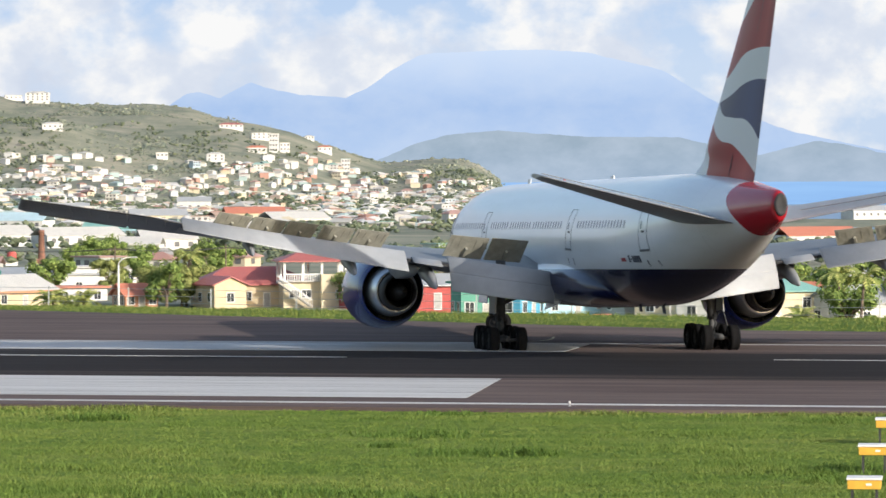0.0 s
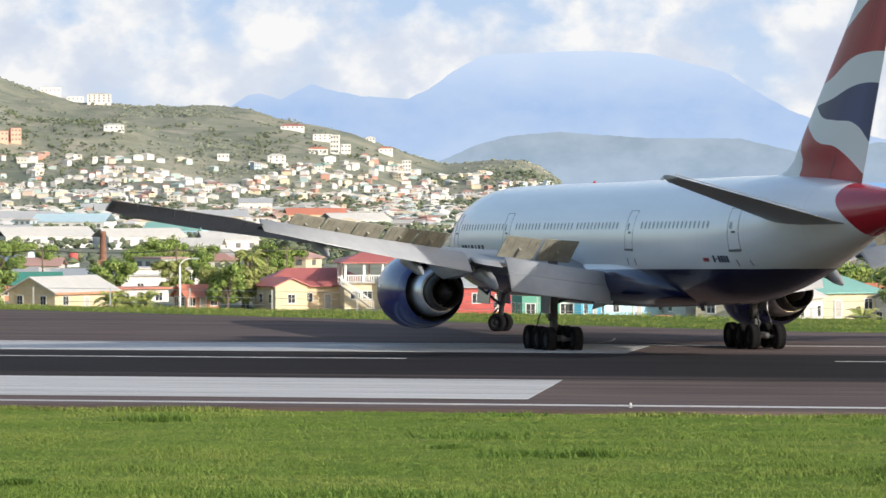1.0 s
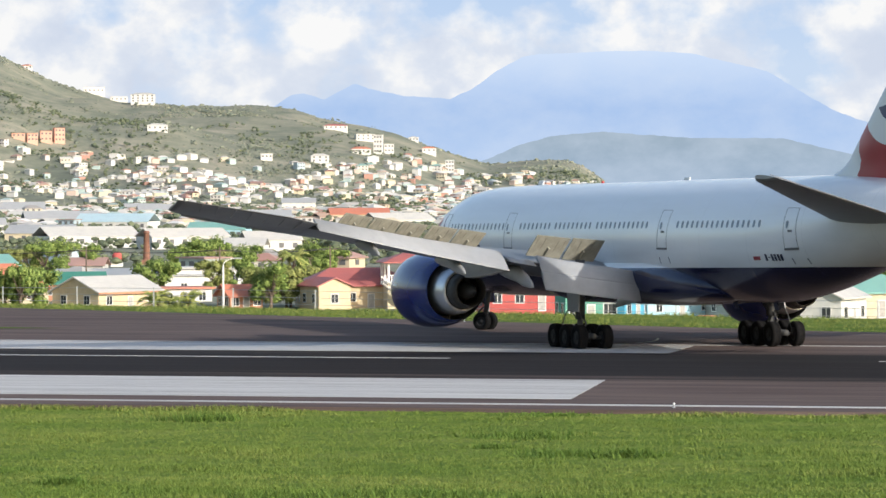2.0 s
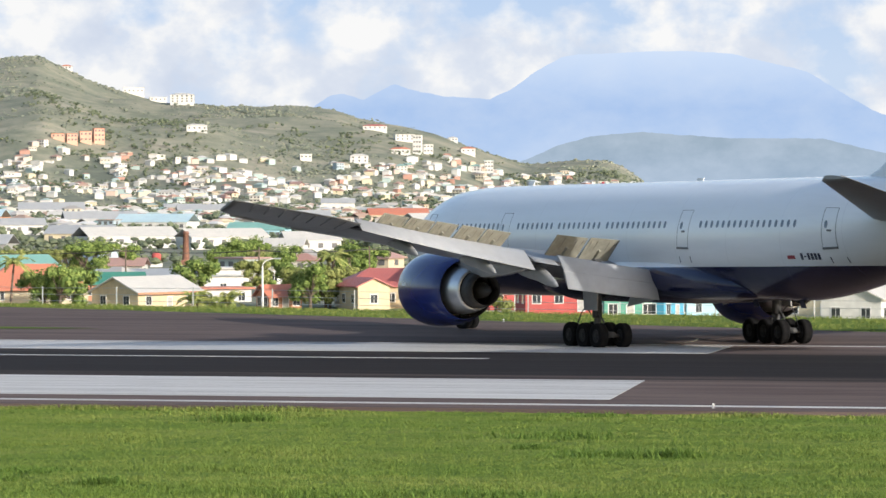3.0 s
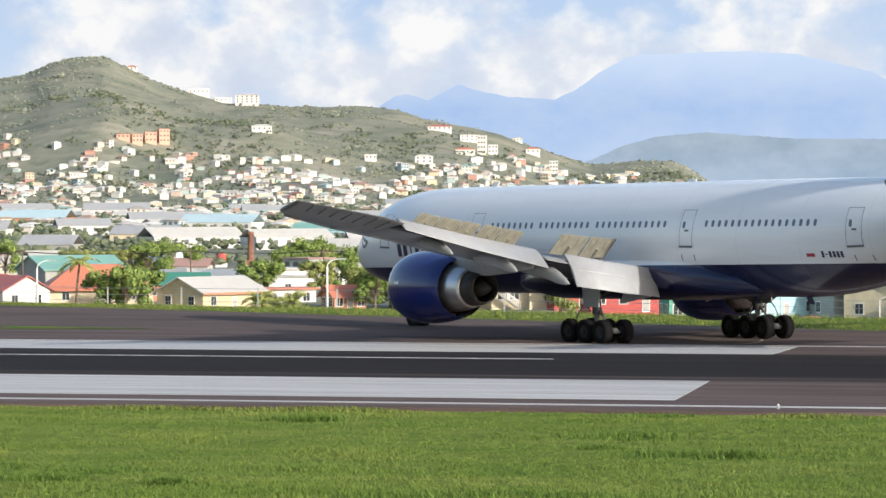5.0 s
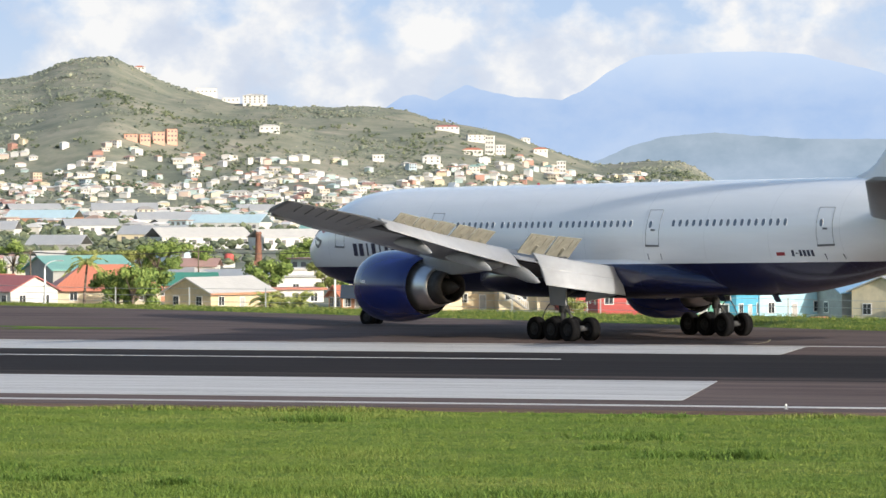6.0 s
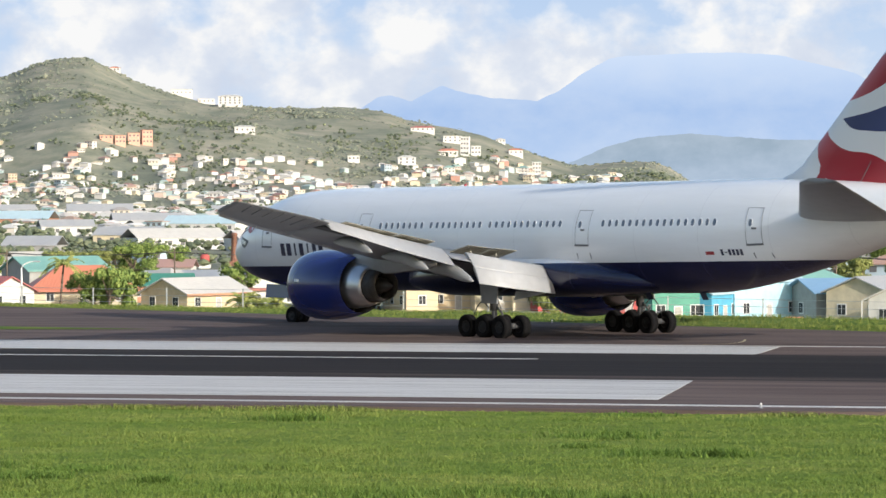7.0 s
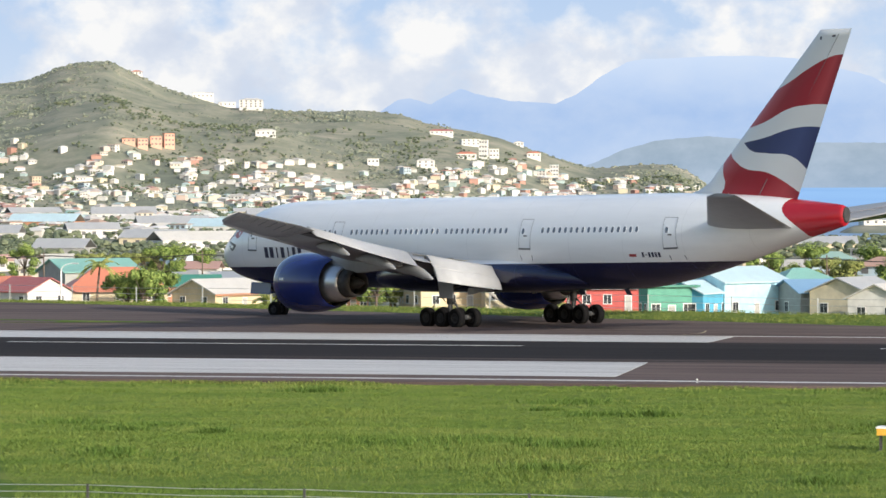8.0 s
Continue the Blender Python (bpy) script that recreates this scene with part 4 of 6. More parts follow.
    # ribbon emblem near the nose
    for mat, s0, dz in ((red_ink, 3.6, 0.75), (ink, 2.6, 0.2)):
        bm = bmesh.new()
        for side in (1, -1):
            prev = None
            for i in range(9):
                t = i / 8
                s, z = s0 + 1.5 * t, centre_z(3) + dz + 0.55 * t * (1 if mat is red_ink else -0.4) - 0.25 * math.sin(t * 3)
                w = 0.30 * math.sin(math.pi * (0.06 + 0.88 * t))
                ring = [on_skin(s, z + w, side, 0.012).translation, on_skin(s, z - w, side, 0.012).translation]
                vs = [bm.verts.new(v) for v in ring]
                if prev:
                    bm.faces.new((prev[0], prev[1], vs[1], vs[0]))
                prev = vs
        part("ribbon_emblem", bm, mat, plane, "small red and blue ribbon emblem")
    # cockpit glazing
    for side in (1, -1):
        for s, z, w, h in ((2.05, 5.72, 0.34, 0.26), (2.75, 5.92, 0.34, 0.28), (3.45, 6.05, 0.30, 0.26)):
            part("cockpit_window", fix(box(-w, w, -h, h, -0.05, 0.012, 0.006)), window_glass, plane, "dark cockpit window", m=on_skin(s, z, side, 0.0))
    # beacon and aerials on the crown
    bm = bmesh.new()
    lathe(bm, [(0, 0.1), (0.06, 0.09), (0.12, 0.05), (0.13, 0.01)], axis="z", n=12)
    part("beacon", fix(bm), red_ink, plane, "red beacon lens", smooth=True, m=pose(MAIN - 22.5, 0, centre_z(22.5) + 3.09))
    for s, h in ((14.0, 0.3), (33.0, 0.16)):
        bm = box(-0.35, 0.3, -0.03, 0.03, 0, h, 0.01)
        for v in bm.verts:
            v.co.x -= v.co.z * 0.7
        part("aerial", fix(bm), white_gloss, plane, "small white blade aerial", m=pose(MAIN - s, 0, centre_z(s) + 3.08))
    for s in (38.5, 43.0):
        bm = box(-0.25, 0.2, -0.03, 0.03, -0.4, 0, 0.01)
        for v in bm.verts:
            v.co.x += v.co.z * 0.7
        part("aerial", fix(bm), ink, plane, "dark belly blade aerial", m=pose(MAIN - s, 0, centre_z(s) - 3.05))


def make_airliner():
    plane = empty("airliner", pose(18.89, 189.73, 0, 0, 0, 98.09), "wide-body airliner, white over deep blue, taxiing on the runway", "aircraft")
    paint = fuselage_paint()
    bm = bmesh.new()
    loops = []
    stations = [0, 0.06, 0.14, 0.25, 0.45, 0.7, 1.0, 1.4, 1.8, 2.3, 2.9, 3.6, 4.4, 5.4, 6.4, 7.5, 9, 10.5] + [13 + 2.5 * i for i in range(12)] + [42, 43.5, 45, 46.5, 48, 49.5, 51, 52.5, 54, 55.5, 57, 58.5, 60, 61.2, 62, 62.4, 62.7]
    for s in stations:
        w, top, low = spline(FUSELAGE, s)
        mid, hh = centre_z(s) + (top + low) / 2, (top - low) / 2
        loops.append([Vector((MAIN - s, w * math.cos(a), mid + hh * math.sin(a))) for a in [i * math.tau / 56 for i in range(56)]])
    rings(bm, loops)
    part("fuselage", fix(bm), paint, plane, "white fuselage with deep blue belly and red tail cone", smooth=True)
    # shallow cap, its dark colour the shade of the exhaust opening
    bm = bmesh.new()
    zc = centre_z(62.7) + 1.55
    rings(bm, [[Vector((MAIN - s, w * math.cos(a), zc + h * math.sin(a))) for a in [i * math.tau / 20 for i in range(20)]] for s, w, h in ((62.4, 0.29, 0.50), (62.74, 0.29, 0.50), (62.82, 0.25, 0.45), (62.77, 0.17, 0.36))])
    part("exhaust_outlet", fix(bm), dark_cove, plane, "dark auxiliary exhaust", smooth=True)
    # wing-to-body fairing
    bm = bmesh.new()
    loops = []
    for s, w, h, drop in ((18.6, 1.2, 0.3, 0.45), (20.5, 2.7, 0.8, 0.22), (23, 3.25, 1.2, 0.1), (26, 3.4, 1.3, 0.0), (34, 3.4, 1.3, 0.0), (37.5, 3.2, 1.1, 0.1), (40, 2.4, 0.7, 0.3), (42, 1.0, 0.25, 0.45)):
        zc = centre_z(s) - 2.05 - drop
        loops.append([Vector((MAIN - s, w * math.copysign(abs(math.cos(a)) ** 0.75, math.cos(a)), zc + h * math.copysign(abs(math.sin(a)) ** 0.75, math.sin(a)))) for a in [i * math.tau / 36 for i in range(36)]])
    rings(bm, loops)
    part("belly_fairing", fix(bm), paint, plane, "deep blue wing-to-body fairing", smooth=True)
    spoilers = make_wing(plane, 1) + make_wing(plane, -1)
    make_engine(plane, 1), make_engine(plane, -1)
    wheels, nose = make_gear(plane)
    make_tail(plane)
    make_cabin(plane)
    return plane, spoilers, wheels, nose


airliner, spoiler_list, wheel_list, nose_leg = make_airliner()


# ---- plants ----
def foliage(name, dark, light, rough=0.75):
    k = Nodes(name)
    isl = k.n("NewGeometry").outputs["Random Per Island"]
    k.base(k.ramp(isl, [(0.0, dark), (0.6, tuple((a + b) / 2 for a, b in zip(dark, light))), (1.0, light)]))
    k.p.inputs["Subsurface Weight"].default_value = 0.0
    return k.surf(rough, spec=0.25)


leaf_green = foliage("broad_leaves", (0.09, 0.15, 0.035), (0.31, 0.39, 0.11))
leaf_yellow = foliage("yellowish_leaves", (0.14, 0.17, 0.05), (0.36, 0.38, 0.13))
palm_green = foliage("palm_fronds", (0.16, 0.21, 0.05), (0.50, 0.50, 0.17))
# far plants: greyer greens, with distance haze put into the colour
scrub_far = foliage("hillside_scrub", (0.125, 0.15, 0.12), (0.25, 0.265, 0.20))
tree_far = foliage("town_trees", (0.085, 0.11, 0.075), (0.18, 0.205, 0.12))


def blades_paint(name, dark, light, dry):
    """Grass blades, each its own shade, in broad greener and drier patches."""
    k = Nodes(name)
    isl = k.n("NewGeometry").outputs["Random Per Island"]
    c = k.coords()
    patch = k.ramp(k.noise(0.16, 6, 0.7, vec=c, stretch=(0.5, 1.4, 1)), [(0.40, (0, 0, 0)), (0.66, (0.8, 0.8, 0.8))])
    k.base(k.mix(patch, k.ramp(isl, [(0.0, dark), (1.0, light)]), k.ramp(isl, [(0.0, light), (1.0, dry)])))
    return k.surf(0.7, spec=0.2)


blade_green = blades_paint("grass_blades", (0.080, 0.140, 0.024), (0.150, 0.220, 0.042), (0.25, 0.265, 0.08))
blade_weed = foliage("weed_leaves", (0.06, 0.12, 0.018), (0.14, 0.215, 0.04))
blade_dry = foliage("long_bank_grass", (0.085, 0.135, 0.02), (0.27, 0.30, 0.085))
bark = plain("grey_brown_bark", (0.16, 0.12, 0.09, 1), 0.9, vary=0.35, scale=2, relief=0.03)


def from_arrays(name, verts, faces, mat, label, category, kind="stuff"):
    me = bpy.data.meshes.new(name)
    me.from_pydata(verts, [], faces)
    me.materials.append(mat)
    return tagged(new(name, me), label, category, kind=kind)


ICO = bmesh.new()
bmesh.ops.create_icosphere(ICO, subdivisions=1, radius=1)
ICO_V = np.array([v.co[:] for v in ICO.verts])
ICO_F = [[v.index for v in f.verts] for f in ICO.faces]
ICO.free()


def clumps(name, spots, mat, label, category, rng):
    """Many small uneven shrubs: (x, y, z, size)."""
    verts, faces = [], []
    for x, y, z, r in spots:
        base = len(verts)
        k = ICO_V * (r * rng.uniform(0.65, 1.25, (len(ICO_V), 1))) * np.array((1, 1, rng.uniform(0.45, 0.85)))
        a = rng.uniform(0, 6.28)
        c, s = math.cos(a), math.sin(a)
        for p in k:
            verts.append((x + p[0] * c - p[1] * s, y + p[0] * s + p[1] * c, z + p[2] + r * 0.35))
        faces += [[base + i for i in f] for f in ICO_F]
    return from_arrays(name, verts, faces, mat, label, category)


def polar(m, d):
    a = bearing(m)
    return d * math.sin(a), d * math.cos(a)


def leaf_cloud(bm, rng, centres, n, size):
    """Small bent leaves round several clump centres (x, y, z, r)."""
    for cx, cy, cz, r in centres:
        for _ in range(n):
            v = rng.normal(0, 1, 3)
            v = v / np.linalg.norm(v) * r * rng.uniform(0.15, 1.3) ** 0.7
            p = Vector((cx + v[0], cy + v[1], cz + v[2] * 0.8))
            ax = Vector(rng.normal(0, 1, 3)).normalized()
            up = Vector(v).normalized()
            t = ax.cross(up).normalized() * size * rng.uniform(0.6, 1.3)
            b = up.cross(t).normalized() * size * rng.uniform(0.35, 0.7)
            q = [bm.verts.new(p + t), bm.verts.new(p + b + up * size * 0.2), bm.verts.new(p - t), bm.verts.new(p - b + up * size * 0.2)]
            bm.faces.new(q[:3]), bm.faces.new((q[0], q[2], q[3]))


def make_tree(seed, height, spread, mat, label):
    rng = np.random.default_rng(seed)
    tree = empty("tree", pose(0, 0, 0), label, "tree", "trees beside the airfield")
    bm = bmesh.new()
    tube(bm, (0, 0, -0.6), (0.15, 0.1, height * 0.4), 0.26, 0.17, 9)
    centres = []
    for i in range(15):
        a, t = rng.uniform(0, 6.28), rng.uniform(0.25, 1.1)
        tip = Vector((math.cos(a) * spread * t * 0.78, math.sin(a) * spread * t * 0.78, height * rng.uniform(0.16, 0.95)))
        tube(bm, (0.15, 0.1, height * rng.uniform(0.25, 0.4)), tip, 0.10, 0.03, 6)
        centres.append((*tip, spread * rng.uniform(0.17, 0.34)))
    centres.append((0, 0, height * 0.82, spread * 0.45))
    part("trunk", fix(bm), bark, tree, smooth=True)
    bm = bmesh.new()
    leaf_cloud(bm, rng, centres, 210, 0.27)
    part("crown", bm, mat, tree, "leafy uneven green crown")
    return tree


def make_palm(seed, height, label):
    rng = np.random.default_rng(seed)
    palm = empty("palm_tree", pose(0, 0, 0), label, "palm tree", "palms beside the houses")
    bm = bmesh.new()
    pts = [Vector((0.5 * (i / 6) ** 2, 0, -0.5 + (height + 0.5) * i / 6)) for i in range(7)]
    for i, (a, b) in enumerate(zip(pts, pts[1:])):
        tube(bm, a, b, 0.22 - 0.015 * i, 0.2 - 0.015 * i, 8)
    part("trunk", fix(bm), bark, palm, smooth=True)
    for i in range(16):
        a, lift = i * 2.4 + rng.uniform(-0.2, 0.2), rng.uniform(0.2, 1.5)
        length = rng.uniform(2.5, 3.4)
        bm = bmesh.new()
        prev = None
        for j in range(11):
            t = j / 10
            p = Vector((length * t * math.cos(0.6 * lift), 0, length * (lift * t * 0.95 - 0.9 * t * t)))
            if prev is not None:
                tube(bm, prev, p, 0.03, 0.025, 4)
                for s in (-1, 1):
                    w = 0.5 * math.sin(math.pi * (0.12 + 0.8 * t))
                    q = [prev, p, p + Vector((0.25, s * w, -0.35 * w)), prev + Vector((0.28, s * w * 0.96, -0.38 * w))]
                    bm.faces.new([bm.verts.new(v) for v in (q[0], q[1] * 0.8 + q[0] * 0.2, q[2], q[3] * 0.7 + q[2] * 0.3)])
            prev = p
        part("frond", fix(bm), palm_green, palm, m=Matrix.Translation(pts[-1]) @ pose(0, 0, 0, 0, 0, math.degrees(a)))
    return palm


# ---- buildings ----
CREAM, WHITE, TAN = (0.66, 0.55, 0.33, 1), (0.78, 0.77, 0.74, 1), (0.60, 0.46, 0.24, 1)
wall_paint = {n: plain("render_" + n, c, 0.85, vary=0.12, scale=0.9, relief=0.01) for n, c in (
    ("cream", (0.66, 0.57, 0.40, 1)), ("white", (0.66, 0.65, 0.62, 1)), ("yellow", (0.64, 0.52, 0.34, 1)), ("blue", (0.10, 0.38, 0.55, 1)), ("pale_blue", (0.42, 0.66, 0.76, 1)), ("green", (0.12, 0.34, 0.26, 1)),
    ("red", (0.48, 0.10, 0.09, 1)), ("grey", (0.34, 0.34, 0.33, 1)), ("orange", (0.50, 0.25, 0.15, 1)), ("pink", (0.70, 0.40, 0.30, 1)))}


def sheet_roof(name, colour):
    k = Nodes(name)
    c = k.coords()
    ribs = k.n("TexWave")
    ribs.inputs["Scale"].default_value = 1.6
    k.link(c, ribs.inputs["Vector"])
    rust = k.noise(0.5, 6, 0.7, vec=c)
    k.base(k.mix(k.ramp(rust, [(0.45, (0, 0, 0)), (0.8, (0.5, 0.5, 0.5))]), colour, tuple(x * 0.6 + 0.05 for x in colour[:3]) + (1,)))
    k.bump(ribs.outputs["Fac"], 0.5, 0.05)
    return k.surf(0.5)


roof_paint = {n: sheet_roof("roof_sheet_" + n, c) for n, c in (
    ("red", (0.43, 0.13, 0.115, 1)), ("coral", (0.58, 0.21, 0.13, 1)), ("teal", (0.22, 0.44, 0.39, 1)), ("white", (0.62, 0.60, 0.56, 1)), ("grey", (0.42, 0.43, 0.44, 1)),
    ("green", (0.06, 0.24, 0.18, 1)), ("pale_blue", (0.50, 0.66, 0.72, 1)), ("blue", (0.22, 0.38, 0.56, 1)), ("brown", (0.24, 0.12, 0.08, 1)))}
# far panes lighter than the near ones: distance haze put into the colour
far_pane = plain("haze_lightened_glass", (0.13, 0.13, 0.135, 1), 0.4)
pane_dark = plain("dark_house_glass", (0.05, 0.055, 0.06, 1), 0.15)
trim_white = plain("white_trim", (0.78, 0.77, 0.75, 1), 0.6, vary=0.06)
concrete = plain("pale_concrete", (0.45, 0.43, 0.40, 1), 0.9, vary=0.2)


def roof_mesh(w, d, kind, rise, over):
    """A roof over a w x d plan, with thickness; ridge along x."""
    bm = bmesh.new()
    x, y = w / 2 + over, d / 2 + over
    if kind == "flat":
        add_box(bm, -x, x, -y, y, 0, 0.25)
        return bm
    inset = y * 0.95 if kind == "hip" else 0.0
    inset = min(inset, x * 0.95)
    drop = rise * over / (d / 2)
    low = [(-x, -y, -drop), (x, -y, -drop), (x, y, -drop), (-x, y, -drop)]
    top = [(-x + inset, 0, rise), (x - inset, 0, rise)]
    v = [bm.verts.new(p) for p in low + top]
    u = [bm.verts.new((p[0], p[1], p[2] + 0.16)) for p in low + top]
    for a in ((0, 1, 5, 4), (2, 3, 4, 5), (1, 2, 5), (3, 0, 4)):
        if kind == "gable" and len(a) == 3:
            continue
        bm.faces.new([v[i] for i in a][::-1])
        bm.faces.new([u[i] for i in a])
    for i in range(4):
        if kind == "gable" and i in (1, 3):
            a, b = ((1, 5), (5, 2)) if i == 1 else ((3, 4), (4, 0))
            bm.faces.new((v[a[0]], v[a[1]], u[a[1]], u[a[0]])), bm.faces.new((v[b[0]], v[b[1]], u[b[1]], u[b[0]]))
        else:
            j = (i + 1) % 4
            bm.faces.new((v[i], v[j], u[j], u[i]))
    return fix(bm)


def make_house(w, d, h, kind, rise, wall, roof, label, m=None, over=0.5, storeys=1, ends=2, sides=3, trim=False, group="", gallery=False):
    """A house: walls with gables, roof, recessed windows with frames, a door."""
    m = m or pose(0, 0, 0)
    ob = empty("house", m, label, "house", group)
    bm = bmesh.new()
    add_box(bm, -w / 2, w / 2, -d / 2, d / 2, -2.5, h)
    if kind == "gable":
        for s in (-1, 1):
            tri = [(s * w / 2, -d / 2, h), (s * w / 2, d / 2, h), (s * w / 2, 0, h + rise - 0.02)]
            a = [bm.verts.new(p) for p in tri]
            b = [bm.verts.new((p[0] - s * 0.2, p[1], p[2])) for p in tri]
            bm.faces.new(a), bm.faces.new(b[::-1])
            for i in range(3):
                bm.faces.new((a[i], b[i], b[(i + 1) % 3], a[(i + 1) % 3]))
    body = part("wall", fix(bm), wall, ob)
    part("roof", roof_mesh(w, d, kind, rise, over), roof, ob, m=pose(0, 0, h + 0.01))
    sh = h / storeys
    def window(m, ww=1.0, wh=1.15):
        win = part("window", fix(box(-ww / 2 - 0.1, ww / 2 + 0.1, -0.05, 0.03, -wh / 2 - 0.1, wh / 2 + 0.1, 0.01)), trim_white, ob, m=m)
        for x0, x1 in ((-ww / 2, -0.03), (0.03, ww / 2)):
            part("pane", fix(box(x0, x1, -0.058, -0.02, -wh / 2, wh / 2)), pane_dark, win)
    for st in range(storeys):
        z = st * sh + min(1.55, sh * 0.58)
        for i in range(sides):
            x = -w / 2 + w * (i + 0.5) / sides
            if st == 0 and i == sides // 2 and sides > 2:
                dr = part("door", fix(box(-0.5, 0.5, -0.08, 0.03, -0.1, 2.05, 0.01)), trim_white, ob, m=pose(x, -d / 2, st * sh))
                part("door_panel", fix(box(-0.4, 0.4, -0.1, -0.06, 0.1, 1.95)), concrete, dr)
            else:
                window(pose(x, -d / 2, z))
        for i in range(ends):
            y = -d / 2 + d * (i + 0.5) / ends
            window(pose(-w / 2, y, z, 0, 0, -90))
            window(pose(w / 2, y, z, 0, 0, 90))
    if trim:
        bm = bmesh.new()
        for a, b in (((-w / 2 - over, -d / 2 - over), (w / 2 + over, -d / 2 - over)),):
            add_box(bm, a[0], b[0], a[1] - 0.05, a[1] - 0.01, -0.35, -0.05)
        part("fascia", fix(bm), wall_paint["orange"], ob, "orange-brown fascia board", m=pose(0, 0, h))
    if gallery:
        bm = bmesh.new()
        n = 5
        add_box(bm, -w / 2, w / 2, -d / 2 - 1.8, -d / 2, sh - 0.15, sh)
        part("gallery_floor", fix(bm), concrete, ob)
        for i in range(n):
            x = -w / 2 + 0.1 + (w - 0.2) * i / (n - 1)
            part("post", fix(box(x - 0.11, x + 0.11, -d / 2 - 1.75, -d / 2 - 1.5, -2, h, 0.01)), trim_white, ob)
        bm = bmesh.new()
        add_box(bm, -w / 2, w / 2, -d / 2 - 1.72, -d / 2 - 1.62, sh + 0.9, sh + 1.0)
        for i in range(int(w / 0.3)):
            x = -w / 2 + 0.15 + 0.3 * i
            add_box(bm, x - 0.03, x + 0.03, -d / 2 - 1.7, -d / 2 - 1.64, sh, sh + 0.9)
        part("balustrade", fix(bm), trim_white, ob, "white balustrade")
    return ob


def sited(m, d, rz, lift=0.0):
    x, y = polar(m, d)
    return pose(x, y, land(x, y) + lift, 0, 0, rz)


make_house(12, 9.0, 2.7, "gable", 1.9, wall_paint["yellow"], roof_paint["white"], "cream-yellow bungalow with a pale sheet gable roof", sited(366, 520, 48), trim=True)
make_house(15, 9, 2.8, "hip", 3.0, wall_paint["cream"], roof_paint["coral"], "bungalow with a wide coral-red hipped roof", sited(165, 545, 12), over=0.8)
make_house(14, 11, 4.0, "gable", 2.0, wall_paint["grey"], roof_paint["teal"], "large grey house under a teal sheet roof", sited(120, 610, 30))
make_house(9, 8, 2.8, "gable", 1.9, wall_paint["white"], roof_paint["red"], "small white gabled house with a faded red roof", sited(8, 530, -48))
make_house(10, 7, 2.6, "gable", 1.5, wall_paint["orange"], roof_paint["green"], "small house with a dark green sheet roof", sited(300, 565, 8))
make_house(26, 14, 3.4, "gable", 1.0, wall_paint["white"], roof_paint["grey"], "long low white store with a grey sheet roof", sited(415, 640, 10, -1.3), ends=3, sides=7)
make_house(9, 7, 2.6, "flat", 0.3, wall_paint["white"], roof_paint["coral"], "white flat-roofed house with a faded red parapet", sited(488, 560, 18, -0.7))
make_house(5, 4, 2.0, "gable", 1.3, wall_paint["orange"], roof_paint["coral"], "rusty orange shed with a low sheet roof", sited(600, 520, 28))
make_house(14, 10, 3.2, "flat", 0.3, wall_paint["white"], roof_paint["white"], "white flat-roofed workshop with plain walls", sited(540, 640, 5))
make_house(16, 9, 3.3, "hip", 2.1, wall_paint["yellow"], roof_paint["red"], "yellow house with a red hipped roof and white windows", sited(806, 528, 9), over=0.6, ends=3, sides=6)
make_house(7, 4.7, 3.3, "gable", 1.0, wall_paint["yellow"], roof_paint["red"], "yellow gabled wing with white verges and a red roof", sited(751, 520.5, -68), over=0.45, ends=1, sides=2)


def make_pavilion():
    """Two-storey corner of the yellow house: solid ground floor, open roofed terrace above."""
    ob = empty("house", sited(912, 523, 8), "two-storey cream house with an open terrace under a red pavilion roof", "house")
    bm = bmesh.new()
    add_box(bm, -4.4, 4.4, -2.6, 3.6, -2.5, 3.5)
    add_box(bm, 0.6, 5.6, -4.4, -2.6, -2.5, 4.6)
    part("wall", fix(bm), wall_paint["cream"], ob)
    part("terrace_floor", fix(box(-4.7, 4.7, -3.2, 3.8, 3.51, 3.72, 0.02)), concrete, ob)
    for x, y in ((-4.3, -2.9), (-1.7, -2.9), (0.9, -2.9), (3.4, -2.9), (4.3, -2.9), (4.3, 0.4), (-4.3, 0.4), (-4.3, 3.4), (4.3, 3.4), (0.0, 3.4)):
        part("post", fix(box(x - 0.16, x + 0.16, y - 0.16, y + 0.16, 3.72, 6.2, 0.02)), trim_white, ob)
    part("beam", fix(box(-4.6, 4.6, -3.2, -2.7, 6.2, 6.45, 0.02)), trim_white, ob)
    part("roof", roof_mesh(9.2, 7.2, "hip", 1.25, 0.5), roof_paint["red"], ob, "red sheet pavilion roof", m=pose(0, 0.3, 6.46))
    rail = part("balustrade", fix(box(-4.4, 0.8, -3.05, -2.9, 4.55, 4.68)), trim_white, ob, "white balustrade")
    for i in range(16):
        part("baluster", fix(box(-0.06, 0.06, -0.05, 0.05, 0, 0.84)), trim_white, rail, m=pose(-4.2 + 0.32 * i, -2.97, 3.72))
    for x, y in ((3.3, -4.4), (-2.9, -2.6), (-1.2, -2.6)):
        win = part("window", fix(box(-0.75, 0.75, -0.05, 0.03, -0.6, 0.6, 0.01)), trim_white, ob, m=pose(x, y, 1.9))
        for x0, x1 in ((-0.62, -0.03), (0.03, 0.62)):
            part("pane", fix(box(x0, x1, -0.058, -0.02, -0.5, 0.5)), pane_dark, win)


